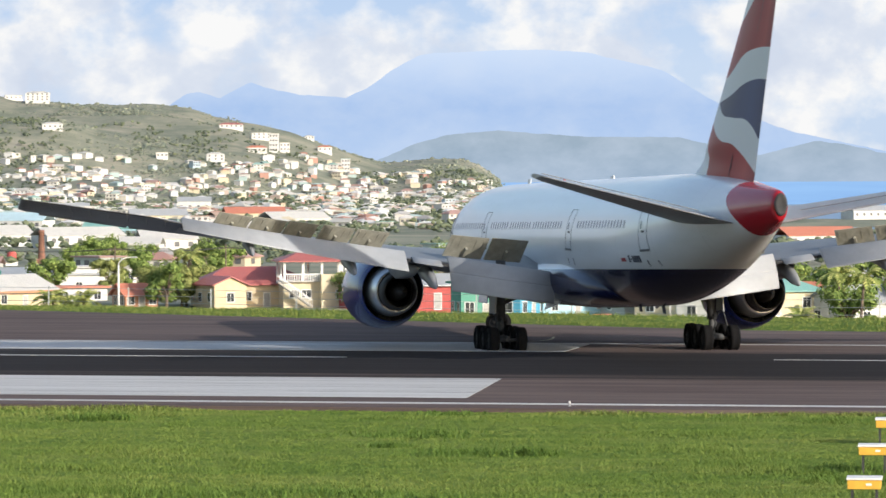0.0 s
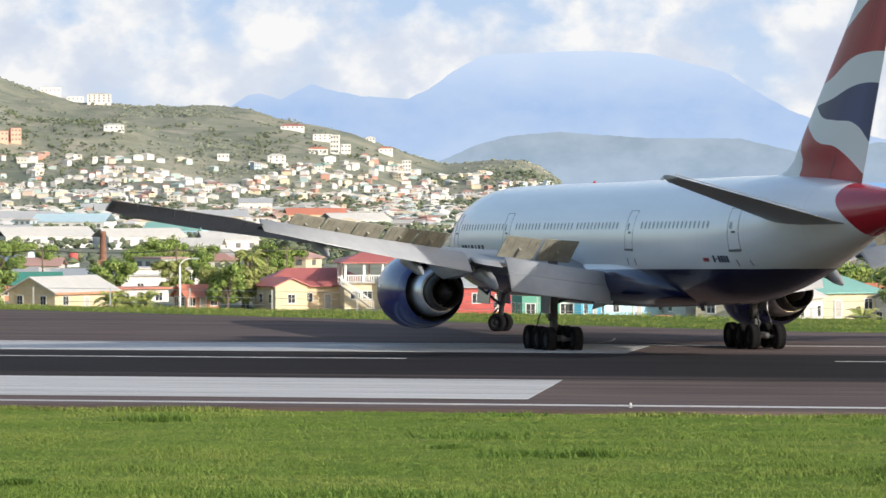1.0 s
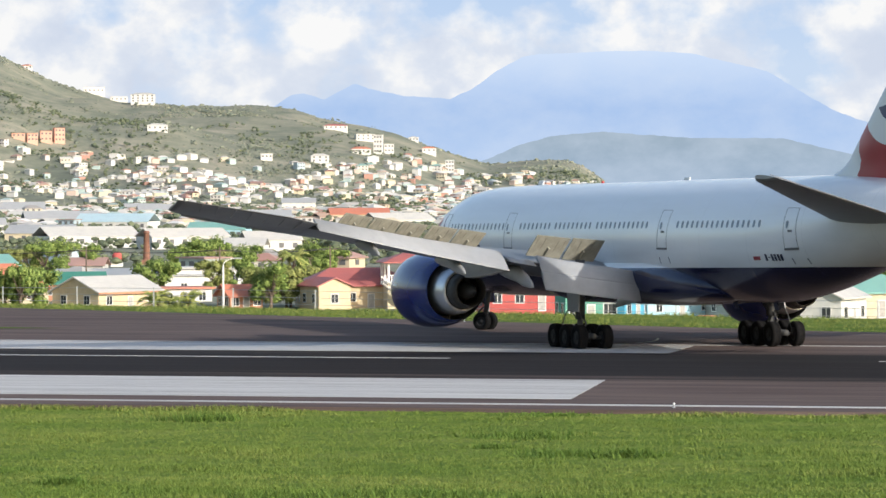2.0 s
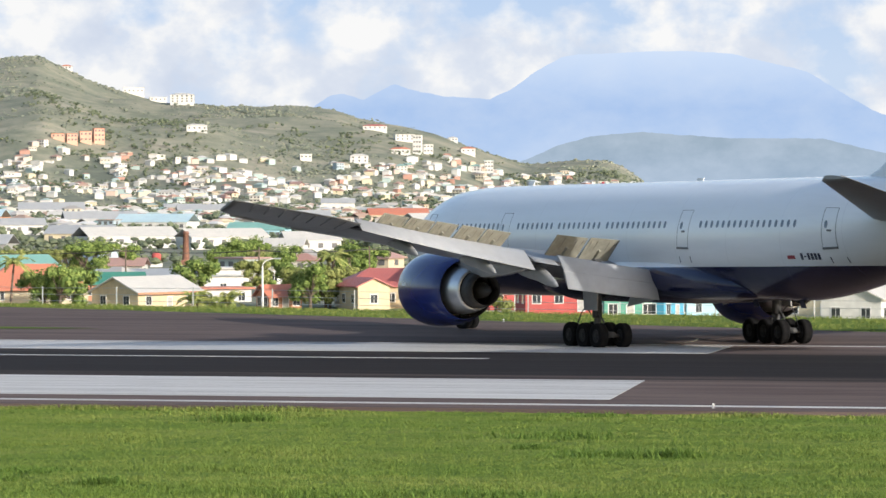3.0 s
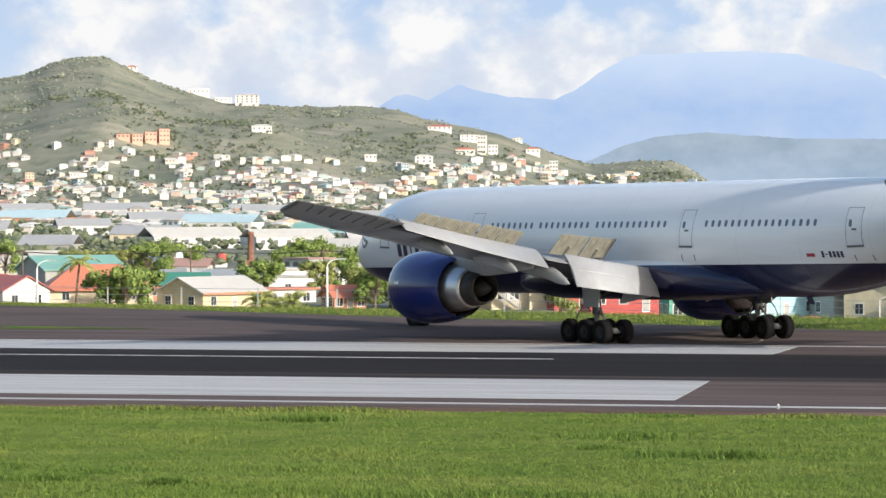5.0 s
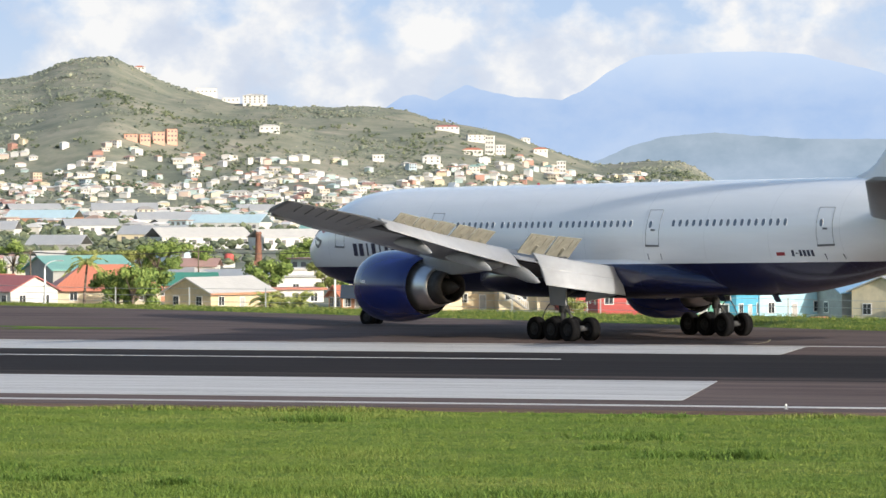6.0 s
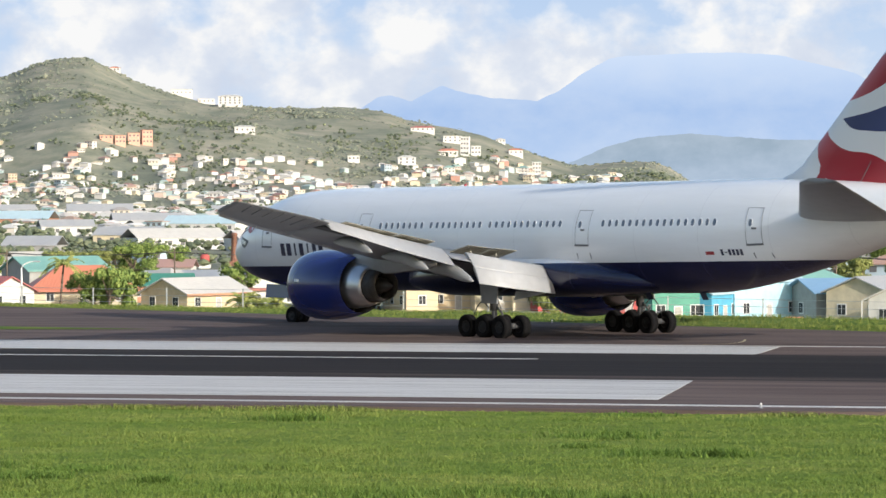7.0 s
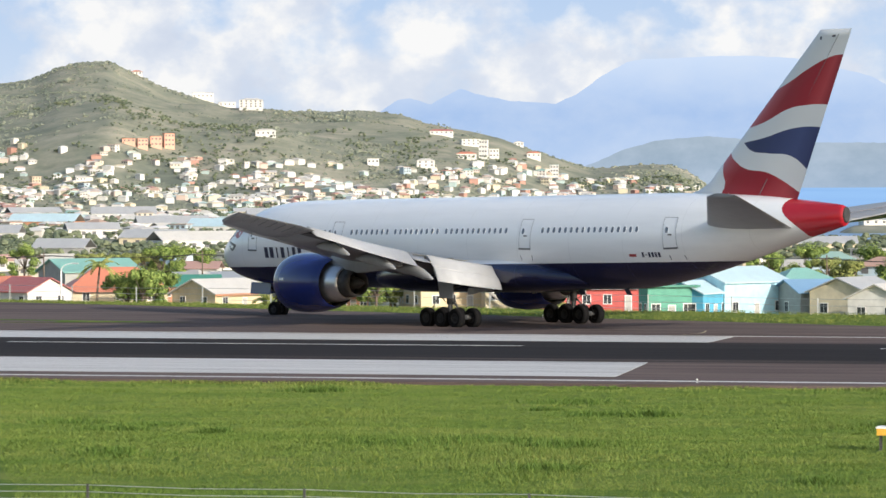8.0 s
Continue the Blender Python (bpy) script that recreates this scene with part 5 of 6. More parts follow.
make_pavilion()
make_house(14, 7, 3.0, "gable", 1.2, wall_paint["red"], roof_paint["grey"], "long red painted building with a grey roof", sited(1125, 470, 8, 1.5), sides=5)
make_house(6, 5, 4.2, "flat", 0.2, wall_paint["green"], roof_paint["green"], "narrow green building beside the blue house", sited(1212, 430, 10, 1.5))
make_house(12, 9, 4.6, "gable", 1.7, wall_paint["pale_blue"], roof_paint["pale_blue"], "pale blue house with a pale sheet roof", sited(1330, 440, 44, 1.5), over=0.4, ends=3)
make_house(7, 6, 3.4, "gable", 1.4, wall_paint["blue"], roof_paint["pale_blue"], "blue annexe of the pale blue house", sited(1262, 432, 60, 1.5), over=0.3)
make_house(6.5, 5, 2.2, "hip", 1.3, wall_paint["orange"], roof_paint["coral"], "low building with an orange roof below the bank", sited(1425, 395, 10, -0.4), over=0.4)
make_house(10, 8, 3.2, "hip", 2.0, wall_paint["white"], roof_paint["teal"], "white house with a teal hipped roof", sited(1450, 560, 20))
make_house(9, 8, 3.4, "gable", 1.4, wall_paint["grey"], roof_paint["blue"], "grey shed with a blue sheet roof", sited(1500, 440, 20, 1.5), ends=1, sides=2)
make_house(9, 8, 3.6, "gable", 1.6, wall_paint["cream"], roof_paint["grey"], "cream gabled house with a grey roof", sited(1570, 435, 55, 1.5))
make_house(8, 7, 3.2, "gable", 1.6, wall_paint["white"], roof_paint["white"], "white gabled house below the bank", sited(1632, 420, 62, 1.5))
make_house(16, 8, 3.6, "flat", 0.3, wall_paint["orange"], roof_paint["brown"], "long brown house with a flat roof", sited(1610, 520, 8))
make_house(12, 8, 3.0, "hip", 1.8, wall_paint["cream"], roof_paint["teal"], "cream house with a teal roof among trees", sited(1705, 450, 20, 1.5))
make_house(11, 8, 3.0, "hip", 1.8, wall_paint["cream"], roof_paint["coral"], "cream house with a coral roof among trees", sited(1790, 470, -15))
make_house(11, 9, 3.2, "gable", 1.8, wall_paint["white"], roof_paint["grey"], "white house with a grey roof among trees", sited(1890, 450, 30))
make_house(8, 7, 3.0, "gable", 1.3, wall_paint["red"], roof_paint["grey"], "faded red house with a grey roof at the field's edge", sited(1010, 520, 14))
make_house(10, 7, 3.0, "hip", 1.6, wall_paint["white"], roof_paint["red"], "white house with a red roof at the field's edge", sited(1065, 520, -12))
make_house(12, 8, 3.0, "gable", 1.6, wall_paint["cream"], roof_paint["coral"], "cream house with an orange roof by the palms", sited(-70, 540, 20))
make_house(12, 8, 3.0, "hip", 1.8, wall_paint["white"], roof_paint["teal"], "white house with a teal roof by the road", sited(-160, 560, -20))
make_house(11, 8, 3.0, "hip", 1.8, wall_paint["pink"], roof_paint["red"], "pink house with a red roof by the road", sited(-250, 545, 10))


def make_stair():
    x, y = polar(876, 518.4)
    st = empty("outside_stair", pose(x, y, land(x, y), 0, 0, 12), "white outside staircase against the yellow house", "staircase")
    n = 18
    for i in range(n):
        part("step", fix(box(-0.14, 0.16, -0.6, 0.6, -0.18, 0.0)), concrete, st, m=pose(-1.9 + 0.26 * i, 0, 3.6 - 0.19 * i))
    for s in (-0.62, 0.62):
        bm = bmesh.new()
        tube(bm, (-1.9, s, 4.5), (-1.9 + 0.26 * n, s, 4.5 - 0.19 * n), 0.06, 0.06, 6)
        for i in range(0, n + 1, 1):
            tube(bm, (-1.9 + 0.26 * i, s, 3.5 - 0.19 * i), (-1.9 + 0.26 * i, s, 4.5 - 0.19 * i), 0.035, 0.035, 5)
        part("balustrade", fix(bm), trim_white, st, "white balustrade")


make_stair()


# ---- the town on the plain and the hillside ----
# weathered town tones, muted further by distance haze put into the colour
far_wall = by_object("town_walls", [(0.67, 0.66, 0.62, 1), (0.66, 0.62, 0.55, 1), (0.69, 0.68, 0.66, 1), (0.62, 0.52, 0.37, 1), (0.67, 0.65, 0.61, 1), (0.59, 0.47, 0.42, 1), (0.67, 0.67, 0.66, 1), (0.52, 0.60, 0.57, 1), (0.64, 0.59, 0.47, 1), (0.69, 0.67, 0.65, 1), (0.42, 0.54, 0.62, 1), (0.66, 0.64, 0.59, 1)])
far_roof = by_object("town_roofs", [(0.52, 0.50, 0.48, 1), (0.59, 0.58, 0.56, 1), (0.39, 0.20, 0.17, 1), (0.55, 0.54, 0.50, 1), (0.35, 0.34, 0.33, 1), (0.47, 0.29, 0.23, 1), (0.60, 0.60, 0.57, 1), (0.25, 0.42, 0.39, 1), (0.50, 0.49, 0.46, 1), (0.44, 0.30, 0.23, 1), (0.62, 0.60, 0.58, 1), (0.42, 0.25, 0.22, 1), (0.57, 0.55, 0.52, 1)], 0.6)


def far_house(w, d, h, kind, rise, storeys, label):
    ob = empty("hillside_house", pose(0, 0, 0), label, "house", "houses on the hillside")
    bm = bmesh.new()
    add_box(bm, -w / 2, w / 2, -d / 2, d / 2, -3.5, h)
    if storeys > 1:
        add_box(bm, -w / 2, w / 2, -d / 2 - 1.2, -d / 2, h / 2 - 0.2, h / 2)
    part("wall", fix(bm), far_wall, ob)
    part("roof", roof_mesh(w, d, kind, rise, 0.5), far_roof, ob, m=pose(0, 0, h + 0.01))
    pane = box(-0.62, 0.62, -0.06, 0.05, -0.5, 0.5)
    me = None
    for st in range(storeys):
        for i in range(3):
            p = part("window", pane if me is None else me, far_pane, ob, m=pose(-w / 3 + w / 3 * i, -d / 2 - 0.02, (st + 0.55) * h / storeys))
            me = p.data
        p = part("window", me, far_pane, ob, m=pose(w / 2 + 0.02, 0, (st + 0.55) * h / storeys, 0, 0, 90))
    return ob


def in_town(rng):
    """A plot on the slopes or the plain."""
    while True:
        m, d = rng.uniform(-420, 1260), rng.uniform(1450, 3120)
        x, y = polar(m, d)
        z = land(x, y)
        e = (z - 8.4) / d * 6686
        high = float(np.interp(m, [-400, 0, 120, 300, 500, 650, 800, 900, 1000, 1100, 1260], [92, 96, 82, 60, 52, 46, 42, 54, 42, 26, 10]))
        if e > high or (m > 1120 and e > 5):
            continue
        dens = 0.25 + 0.75 * max(0, noise.noise((m * 0.012, d * 0.004, 4)) + 0.45)
        if e < -30:
            dens *= 0.4
        if rng.uniform() < dens:
            return x, y, z, m, d


rng = np.random.default_rng(5)
kinds = [far_house(6.4, 5, 2.5, "hip", 1.2, 1, "small painted concrete house with a hipped roof"), far_house(7.6, 5.4, 2.5, "gable", 1.2, 1, "painted concrete house with a sheet gable roof"),
         far_house(7.0, 5.6, 4.3, "flat", 0.3, 2, "two-storey flat-roofed concrete house"), far_house(8.4, 5.8, 4.2, "hip", 1.3, 2, "two-storey painted house with a hipped roof"), far_house(6, 5, 2.4, "flat", 0.3, 1, "small flat-roofed concrete house")]
plots = [in_town(rng) for _ in range(1900)]
for i, (x, y, z, m, d) in enumerate(plots[:285]):
    k = kinds[int(rng.choice(5, p=[0.3, 0.26, 0.14, 0.14, 0.16]))]
    mm = pose(x, y, z + 0.5, 0, 0, float(rng.uniform(-55, 55)))
    if i < 5:
        kinds[i].matrix_basis = mm
    else:
        copy_thing(k, mm)


for i in range(46):
    m, d = float(rng.uniform(-380, 1990)), float(rng.uniform(600, 960))
    if 380 < m < 490 or 850 < m < 980:      # open views to the chimney and past the pavilion
        continue
    copy_thing(kinds[int(rng.choice(5))], sited(m, d, float(rng.uniform(-50, 50)), 0.2))


def town_rest():
    """The smaller houses between, joined."""
    k = Nodes("small_town_houses")
    isl = k.n("NewGeometry").outputs["Random Per Island"]
    # pale house tones, again muted by haze put into the colour
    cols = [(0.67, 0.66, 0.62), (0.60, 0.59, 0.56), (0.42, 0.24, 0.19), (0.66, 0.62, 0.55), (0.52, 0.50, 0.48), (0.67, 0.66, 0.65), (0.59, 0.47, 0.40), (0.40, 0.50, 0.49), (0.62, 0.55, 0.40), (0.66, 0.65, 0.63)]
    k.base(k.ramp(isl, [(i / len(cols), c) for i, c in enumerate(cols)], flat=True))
    verts, faces = [], []
    for x, y, z, m, d in plots[285:]:
        w, dd, h, rise = rng.uniform(4.2, 8), rng.uniform(4, 5.6), rng.uniform(2.0, 3.4), rng.uniform(0.7, 1.2)
        a = rng.uniform(-1, 1)
        ca, sa = math.cos(a), math.sin(a)
        def add(pts, fs):
            b = len(verts)
            verts.extend((x + p[0] * ca - p[1] * sa, y + p[0] * sa + p[1] * ca, z + p[2]) for p in pts)
            faces.extend([b + i for i in f] for f in fs)
        w2, d2 = w / 2, dd / 2
        add([(-w2, -d2, -3), (w2, -d2, -3), (w2, d2, -3), (-w2, d2, -3), (-w2, -d2, h), (w2, -d2, h), (w2, d2, h), (-w2, d2, h)], [(0, 1, 5, 4), (1, 2, 6, 5), (2, 3, 7, 6), (3, 0, 4, 7)])
        o = 0.5
        add([(-w2 - o, -d2 - o, h), (w2 + o, -d2 - o, h), (w2 + o, d2 + o, h), (-w2 - o, d2 + o, h), (-w2 * 0.4, 0, h + rise), (w2 * 0.4, 0, h + rise)], [(0, 1, 5, 4), (1, 2, 5), (2, 3, 4, 5), (3, 0, 4), (3, 2, 1, 0)])
    me = bpy.data.meshes.new("town_houses")
    me.from_pydata(verts, [], faces)
    k.surf(0.8)
    me.materials.append(k.m)
    tagged(new("town_houses", me), "crowded small pale houses of the hillside town", "houses", kind="stuff")


town_rest()


def up_slope(m, e):
    """Distance at which the hillside on that bearing reaches an elevation (in survey marks)."""
    for d in range(2300, 3700, 8):
        x, y = polar(m, d)
        if (land(x, y) - 8.4) / d * 6686 >= e:
            return d
    return 3640


def crest(m):
    """Distance of the skyline on a bearing."""
    def rise(d):
        x, y = polar(m, d)
        return (land(x, y) - 8.4) / d
    return max(range(3000, 3800, 10), key=rise)


def far_block(name, m, d, rz, w, dd, h, kind, rise, wall, roof, label, lift=0.0, rows=2):
    """A larger far building with real window openings as parts."""
    d = crest(m) if d == 0 else (up_slope(m, -d) if d < 0 else d)
    ob = empty(name, sited(m, d, rz, lift), label, "building")
    bm = bmesh.new()
    add_box(bm, -w / 2, w / 2, -dd / 2, dd / 2, -8, h)
    part("wall", fix(bm), wall, ob)
    part("roof", roof_mesh(w, dd, kind, rise, 0.4), roof, ob, m=pose(0, 0, h + 0.01))
    n = max(3, int(w / 4))
    me = None
    for r in range(rows):
        for i in range(n):
            p = part("window", fix(box(-0.7, 0.7, -0.08, 0.05, -0.7, 0.7)) if me is None else me, far_pane, ob, m=pose(-w / 2 + w * (i + 0.5) / n, -dd / 2 - 0.02, (r + 0.55) * h / rows))
            me = p.data
    return ob


# landmarks on the ridge and the slope (a negative distance names the elevation of the plot)
far_block("white_villa", 431, 0, 0, 21, 11, 6.8, "hip", 1.6, wall_paint["white"], roof_paint["white"], "large white three-storey villa on the ridge", 0, 3)
far_block("white_villa_wing", 388, 0, 8, 16, 8, 4, "flat", 0.3, wall_paint["white"], roof_paint["white"], "low white wing of the ridge villa", 0, 1)
far_block("ridge_house", 345, 0, 5, 20, 9, 6, "flat", 0.3, wall_paint["white"], roof_paint["white"], "white flat-roofed house on the ridge", 0, 1)
far_block("ridge_house", 228, 0, 0, 10, 7, 3, "hip", 1.2, wall_paint["white"], roof_paint["coral"], "small red-roofed house near the summit", 0, 1)
far_block("orange_hotel", 283, -77, 14, 8, 9, 10.5, "flat", 0.4, wall_paint["pink"], roof_paint["coral"], "orange terraced apartment tower on the slope", 0.5, 3)
far_block("orange_hotel_wing", 260, -78, 10, 9, 8, 8, "flat", 0.4, wall_paint["pink"], roof_paint["coral"], "orange terraced apartment block on the slope", 0.5, 2)
far_block("orange_hotel_wing", 236, -80, 12, 8, 8, 6, "flat", 0.4, wall_paint["pink"], roof_paint["coral"], "lower orange terraced block on the slope", 0.5, 2)
far_block("orange_hotel_wing", 212, -84, 6, 10, 7, 3, "flat", 0.4, wall_paint["pink"], roof_paint["coral"], "low orange terrace on the slope", 0.5, 1)
far_block("hillside_block", 846, -57, -8, 7, 8, 15, "flat", 0.4, wall_paint["white"], roof_paint["white"], "tall white stepped apartment house", 0.5, 4)
far_block("hillside_block", 864, -56, 6, 8, 8, 7, "flat", 0.4, wall_paint["white"], roof_paint["white"], "white lower wing of the stepped house", 0.5, 2)
far_block("hillside_block", 822, -80, 10, 16, 9, 5, "flat", 0.4, wall_paint["white"], roof_paint["white"], "pale apartment house on the slope", 0.5, 2)
far_block("hillside_block", 815, -57, 4, 16, 8, 4, "hip", 1.4, wall_paint["white"], roof_paint["coral"], "white house with a coral roof below the stepped house", 0.5, 1)
far_block("hillside_block", 972, -24, 0, 7, 7, 9.5, "flat", 0.4, wall_paint["white"], roof_paint["pale_blue"], "white and pale blue apartment house", 0.5, 3)
far_block("hillside_block", 935, -56, 4, 12, 7, 4, "hip", 1.2, wall_paint["white"], roof_paint["coral"], "pale house with a coral roof near the ridge", 0.5, 1)
far_block("hillside_block", 770, -101, 5, 20, 9, 3.0, "hip", 1.3, wall_paint["white"], roof_paint["red"], "long red-roofed house on the ridge", 0, 1)
far_block("hillside_block", 456, -98, 5, 16, 8, 4, "hip", 1.3, wall_paint["white"], roof_paint["white"], "white hillside house below the villa", 0.5, 1)
far_block("hillside_block", 908, -88, 5, 9, 7, 3, "hip", 1.2, wall_paint["white"], roof_paint["white"], "white house on the ridge", 0.5, 1)
far_block("hillside_block", 742, -42, 5, 14, 8, 5, "hip", 1.5, wall_paint["white"], roof_paint["white"], "white house among trees on the slope", 0.5, 2)
far_block("hillside_block", 648, -46, 5, 9, 7, 4, "flat", 0.3, wall_paint["white"], roof_paint["white"], "white boxy house on the slope", 0.5, 1)

# sheds and stores of the plain
wr = np.random.default_rng(11)
sheds = [(60, 1620, 30, 16, 4, "orange", "pale_blue"), (200, 1980, 34, 18, 4, "white", "grey"), (285, 1560, 30, 15, 4, "white", "white"), (385, 1480, 30, 15, 4, "white", "pale_blue"), (85, 1040, 15, 12, 4, "grey", "white"),
         (330, 1180, 30, 14, 4, "white", "white"), (255, 1240, 22, 13, 4, "cream", "grey"), (565, 1300, 20, 12, 4, "pale_blue", "teal"), (500, 1160, 26, 12, 4, "white", "white"), (655, 1090, 16, 12, 4, "white", "white"),
         (705, 2050, 18, 12, 7, "white", "grey"), (640, 1600, 24, 13, 4, "cream", "grey"), (140, 1420, 20, 12, 4, "white", "grey"), (-60, 1350, 30, 14, 4, "white", "grey"), (-150, 1600, 30, 14, 5, "cream", "white"),
         (760, 1280, 20, 12, 4, "white", "white"), (-240, 1250, 28, 14, 4, "white", "white"), (470, 1900, 28, 13, 4, "white", "grey"), (40, 2150, 30, 14, 4, "grey", "grey"), (810, 1650, 26, 13, 4, "cream", "coral"), (880, 1500, 26, 13, 4, "white", "white"),
         (600, 985, 14, 9, 4, "white", "white"), (430, 2250, 22, 10, 3, "cream", "grey"), (1340, 1180, 22, 10, 3, "white", "white"), (1450, 1140, 26, 10, 3, "cream", "grey"), (1560, 1960, 22, 10, 3, "white", "grey"), (1690, 1965, 40, 12, 5, "white", "grey"), (1800, 1120, 24, 12, 4, "white", "coral"), (1900, 1960, 30, 12, 5, "white", "grey")]
for m, d, w, dd, h, wall, roof in sheds:
    roof = "grey" if roof == "white" and m < 300 else roof
    far_block("warehouse", m, d, float(wr.uniform(-18, 30)), w, dd, h * 0.85, "gable", dd * 0.2, wall_paint[wall], roof_paint[roof], f"long low {wall.replace('_', ' ')} shed with a {roof.replace('_', ' ')} sheet roof", 0.3, 1)


def make_chimney():
    x, y = polar(436, 905)
    bricks = plain("old_brown_brick", (0.26, 0.13, 0.09, 1), 0.9, vary=0.35, scale=1.5, relief=0.03)
    ch = empty("chimney", pose(x, y, land(x, y)), "old round brown brick factory chimney", "chimney")
    bm = bmesh.new()
    lathe(bm, [(-1, 0.95), (0, 0.92), (7.4, 0.66), (7.5, 0.82), (7.8, 0.82), (7.85, 0.66), (8.1, 0.66), (8.1, 0.45), (7, 0.45)], axis="z", n=18)
    part("shaft", fix(bm), bricks, ch, smooth=True)
    part("plinth", fix(box(-1.3, 1.3, -1.3, 1.3, -1, 1.2, 0.05)), bricks, ch)


make_chimney()


def make_water_tank():
    x, y = polar(384, 880)
    t = empty("water_tank", pose(x, y, land(x, y)), "round red-brown water tank on a pale stand", "tank")
    bm = bmesh.new()
    lathe(bm, [(1.0, 0.02), (1.0, 1.1), (2.9, 1.1), (3.2, 0.75), (3.35, 0.02)], axis="z", n=18)
    part("tank", fix(bm), wall_paint["red"], t, smooth=True)
    part("stand", fix(box(-1.4, 1.4, -1.4, 1.4, -1, 1.0, 0.05)), trim_white, t)


make_water_tank()

# ---- trees, scrub, grass ----
tr = np.random.default_rng(21)
protos = [make_tree(1, 7.0, 3.6, leaf_green, "broad green tree with a dense leafy crown"), make_tree(2, 6.0, 4.2, leaf_green, "wide green tree with hanging leaves"),
          make_tree(3, 8.5, 3.8, leaf_green, "tall green tree behind the houses"), make_tree(4, 5.5, 3.4, leaf_yellow, "yellowish green tree with an open crown")]
spots = [(185, 515, 1), (215, 512, 0), (655, 515, 0), (682, 525, 3), (634, 530, 3), (255, 690, 2), (285, 700, 2), (340, 720, 0), 
         (180, 720, 3), (205, 735, 3), (230, 740, 3), (520, 720, 2), (545, 735, 0), (575, 700, 3), (610, 690, 0), (500, 700, 1), (700, 705, 3), (730, 650, 2), (760, 640, 0), (1000, 520, 1), (985, 490, 3), (1035, 540, 2),
         (1150, 600, 2), (1200, 620, 0), (1260, 640, 2), (1300, 660, 2), (1340, 700, 2), (1390, 650, 0), (1460, 680, 2), (1500, 640, 3), (1540, 620, 3), (1575, 660, 2), (1620, 600, 0), (1660, 560, 2), (1690, 520, 0), (1740, 470, 2), (1770, 500, 0),
         (1835, 455, 2), (1860, 430, 1), (1915, 500, 2), (1960, 450, 0), (2010, 470, 2), (-110, 590, 0), (-200, 600, 2), (-60, 700, 3), (-140, 690, 0), (-300, 560, 1), (-340, 600, 2), (5, 720, 2), (460, 585, 1), (720, 540, 3), (560, 590, 3)]
for i, (m, d, k) in enumerate(spots):
    mm = sited(m, d, float(tr.uniform(0, 360)), -0.3)
    copy_thing(protos[k], mm)
first = [(612, 600), (240, 530), (560, 760), (130, 740)]
for p, (m, d) in zip(protos, first):
    p.matrix_basis = sited(m, d, 40, -0.3)
palms = [make_palm(1, 7.0, "coconut palm with long drooping fronds"), make_palm(2, 1.5, "low bushy palm with yellow-green fronds")]
for m, d, k in ((478, 508, 1), (496, 512, 1), (460, 506, 1), (1845, 430, 0), (1880, 420, 0), (690, 528, 0), (-100, 520, 0), (505, 505, 1), (1780, 440, 1)):
    copy_thing(palms[k], sited(m, d, float(tr.uniform(0, 360)), -0.2))
palms[0].matrix_basis = sited(128, 508, 20, -0.2)
palms[1].matrix_basis = sited(445, 510, 20, -0.2)

pts = []
for _ in range(74000):
    m, d = tr.uniform(-500, 1270), tr.uniform(2250, 3740)
    x, y = polar(m, d)
    if noise.fractal((x * 0.007, y * 0.004, 2), 1.0, 2.0, 3) * 1.5 + 0.32 > tr.uniform(0, 1.0):
        pts.append((x, y, land(x, y) - 0.6, tr.uniform(0.5, 1.4) * (1.0 if tr.uniform() < 0.9 else 1.9)))
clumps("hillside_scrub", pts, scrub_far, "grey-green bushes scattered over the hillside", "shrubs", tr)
pts = []
for _ in range(16000):
    m, d = tr.uniform(-500, 2100), 860 + 2350 * tr.uniform() ** 0.85
    x, y = polar(m, d)
    if noise.noise((x * 0.008, y * 0.008, 6)) + 0.3 > tr.uniform(0, 0.8) and (m < 1250 or d < 1300):
        for _ in range(6 if d < 1700 else 4):
            pts.append((x + tr.normal(0, 2.6), y + tr.normal(0, 2.6), land(x, y) + tr.uniform(0.2, 2.6), tr.uniform(0.6, 1.7)))
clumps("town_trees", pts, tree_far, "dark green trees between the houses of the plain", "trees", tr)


def grass(name, n, place, height, mat, label, seed, blades=4):
    """Tufts of bent blades."""
    g = np.random.default_rng(seed)
    x, y, z, k = (np.repeat(c, blades) for c in np.array([place(g) for _ in range(n)]).T)
    a, h = g.uniform(0, 6.28, len(x)), height * k * g.uniform(0.6, 1.4, len(x))
    w, lean = 0.022 * (0.6 + height * 3), g.uniform(0.3, 1.3, len(x)) * h
    ca, sa = np.cos(a), np.sin(a)
    bx, by = x + g.uniform(-0.12, 0.12, len(x)), y + g.uniform(-0.12, 0.12, len(x))
    verts = np.stack((bx - sa * w, by + ca * w, z - 0.02, bx + sa * w, by - ca * w, z - 0.02, bx + ca * lean, by + sa * lean, z + h), 1).reshape(-1, 3)
    return from_arrays(name, verts.tolist(), np.arange(len(verts)).reshape(-1, 3).tolist(), mat, label, "grass")


def lawn_spot(g):
    while True:
        d = 78 + 75 * g.uniform() ** 0.8
        a = radians(g.uniform(-8.5, 11))
        x, y = d * math.sin(a), d * math.cos(a)
        u, v = uv_of(x, y)
        if v < -31.1:
            k = 0.45 + 0.35 * ease(125, 95, y) + 2.0 * max(0, noise.noise((x * 0.16, y * 0.30, 1)) - 0.15) + 1.0 * max(0, noise.noise((x * 0.8, y * 0.45, 5)))
            return x, y, land(x, y), k


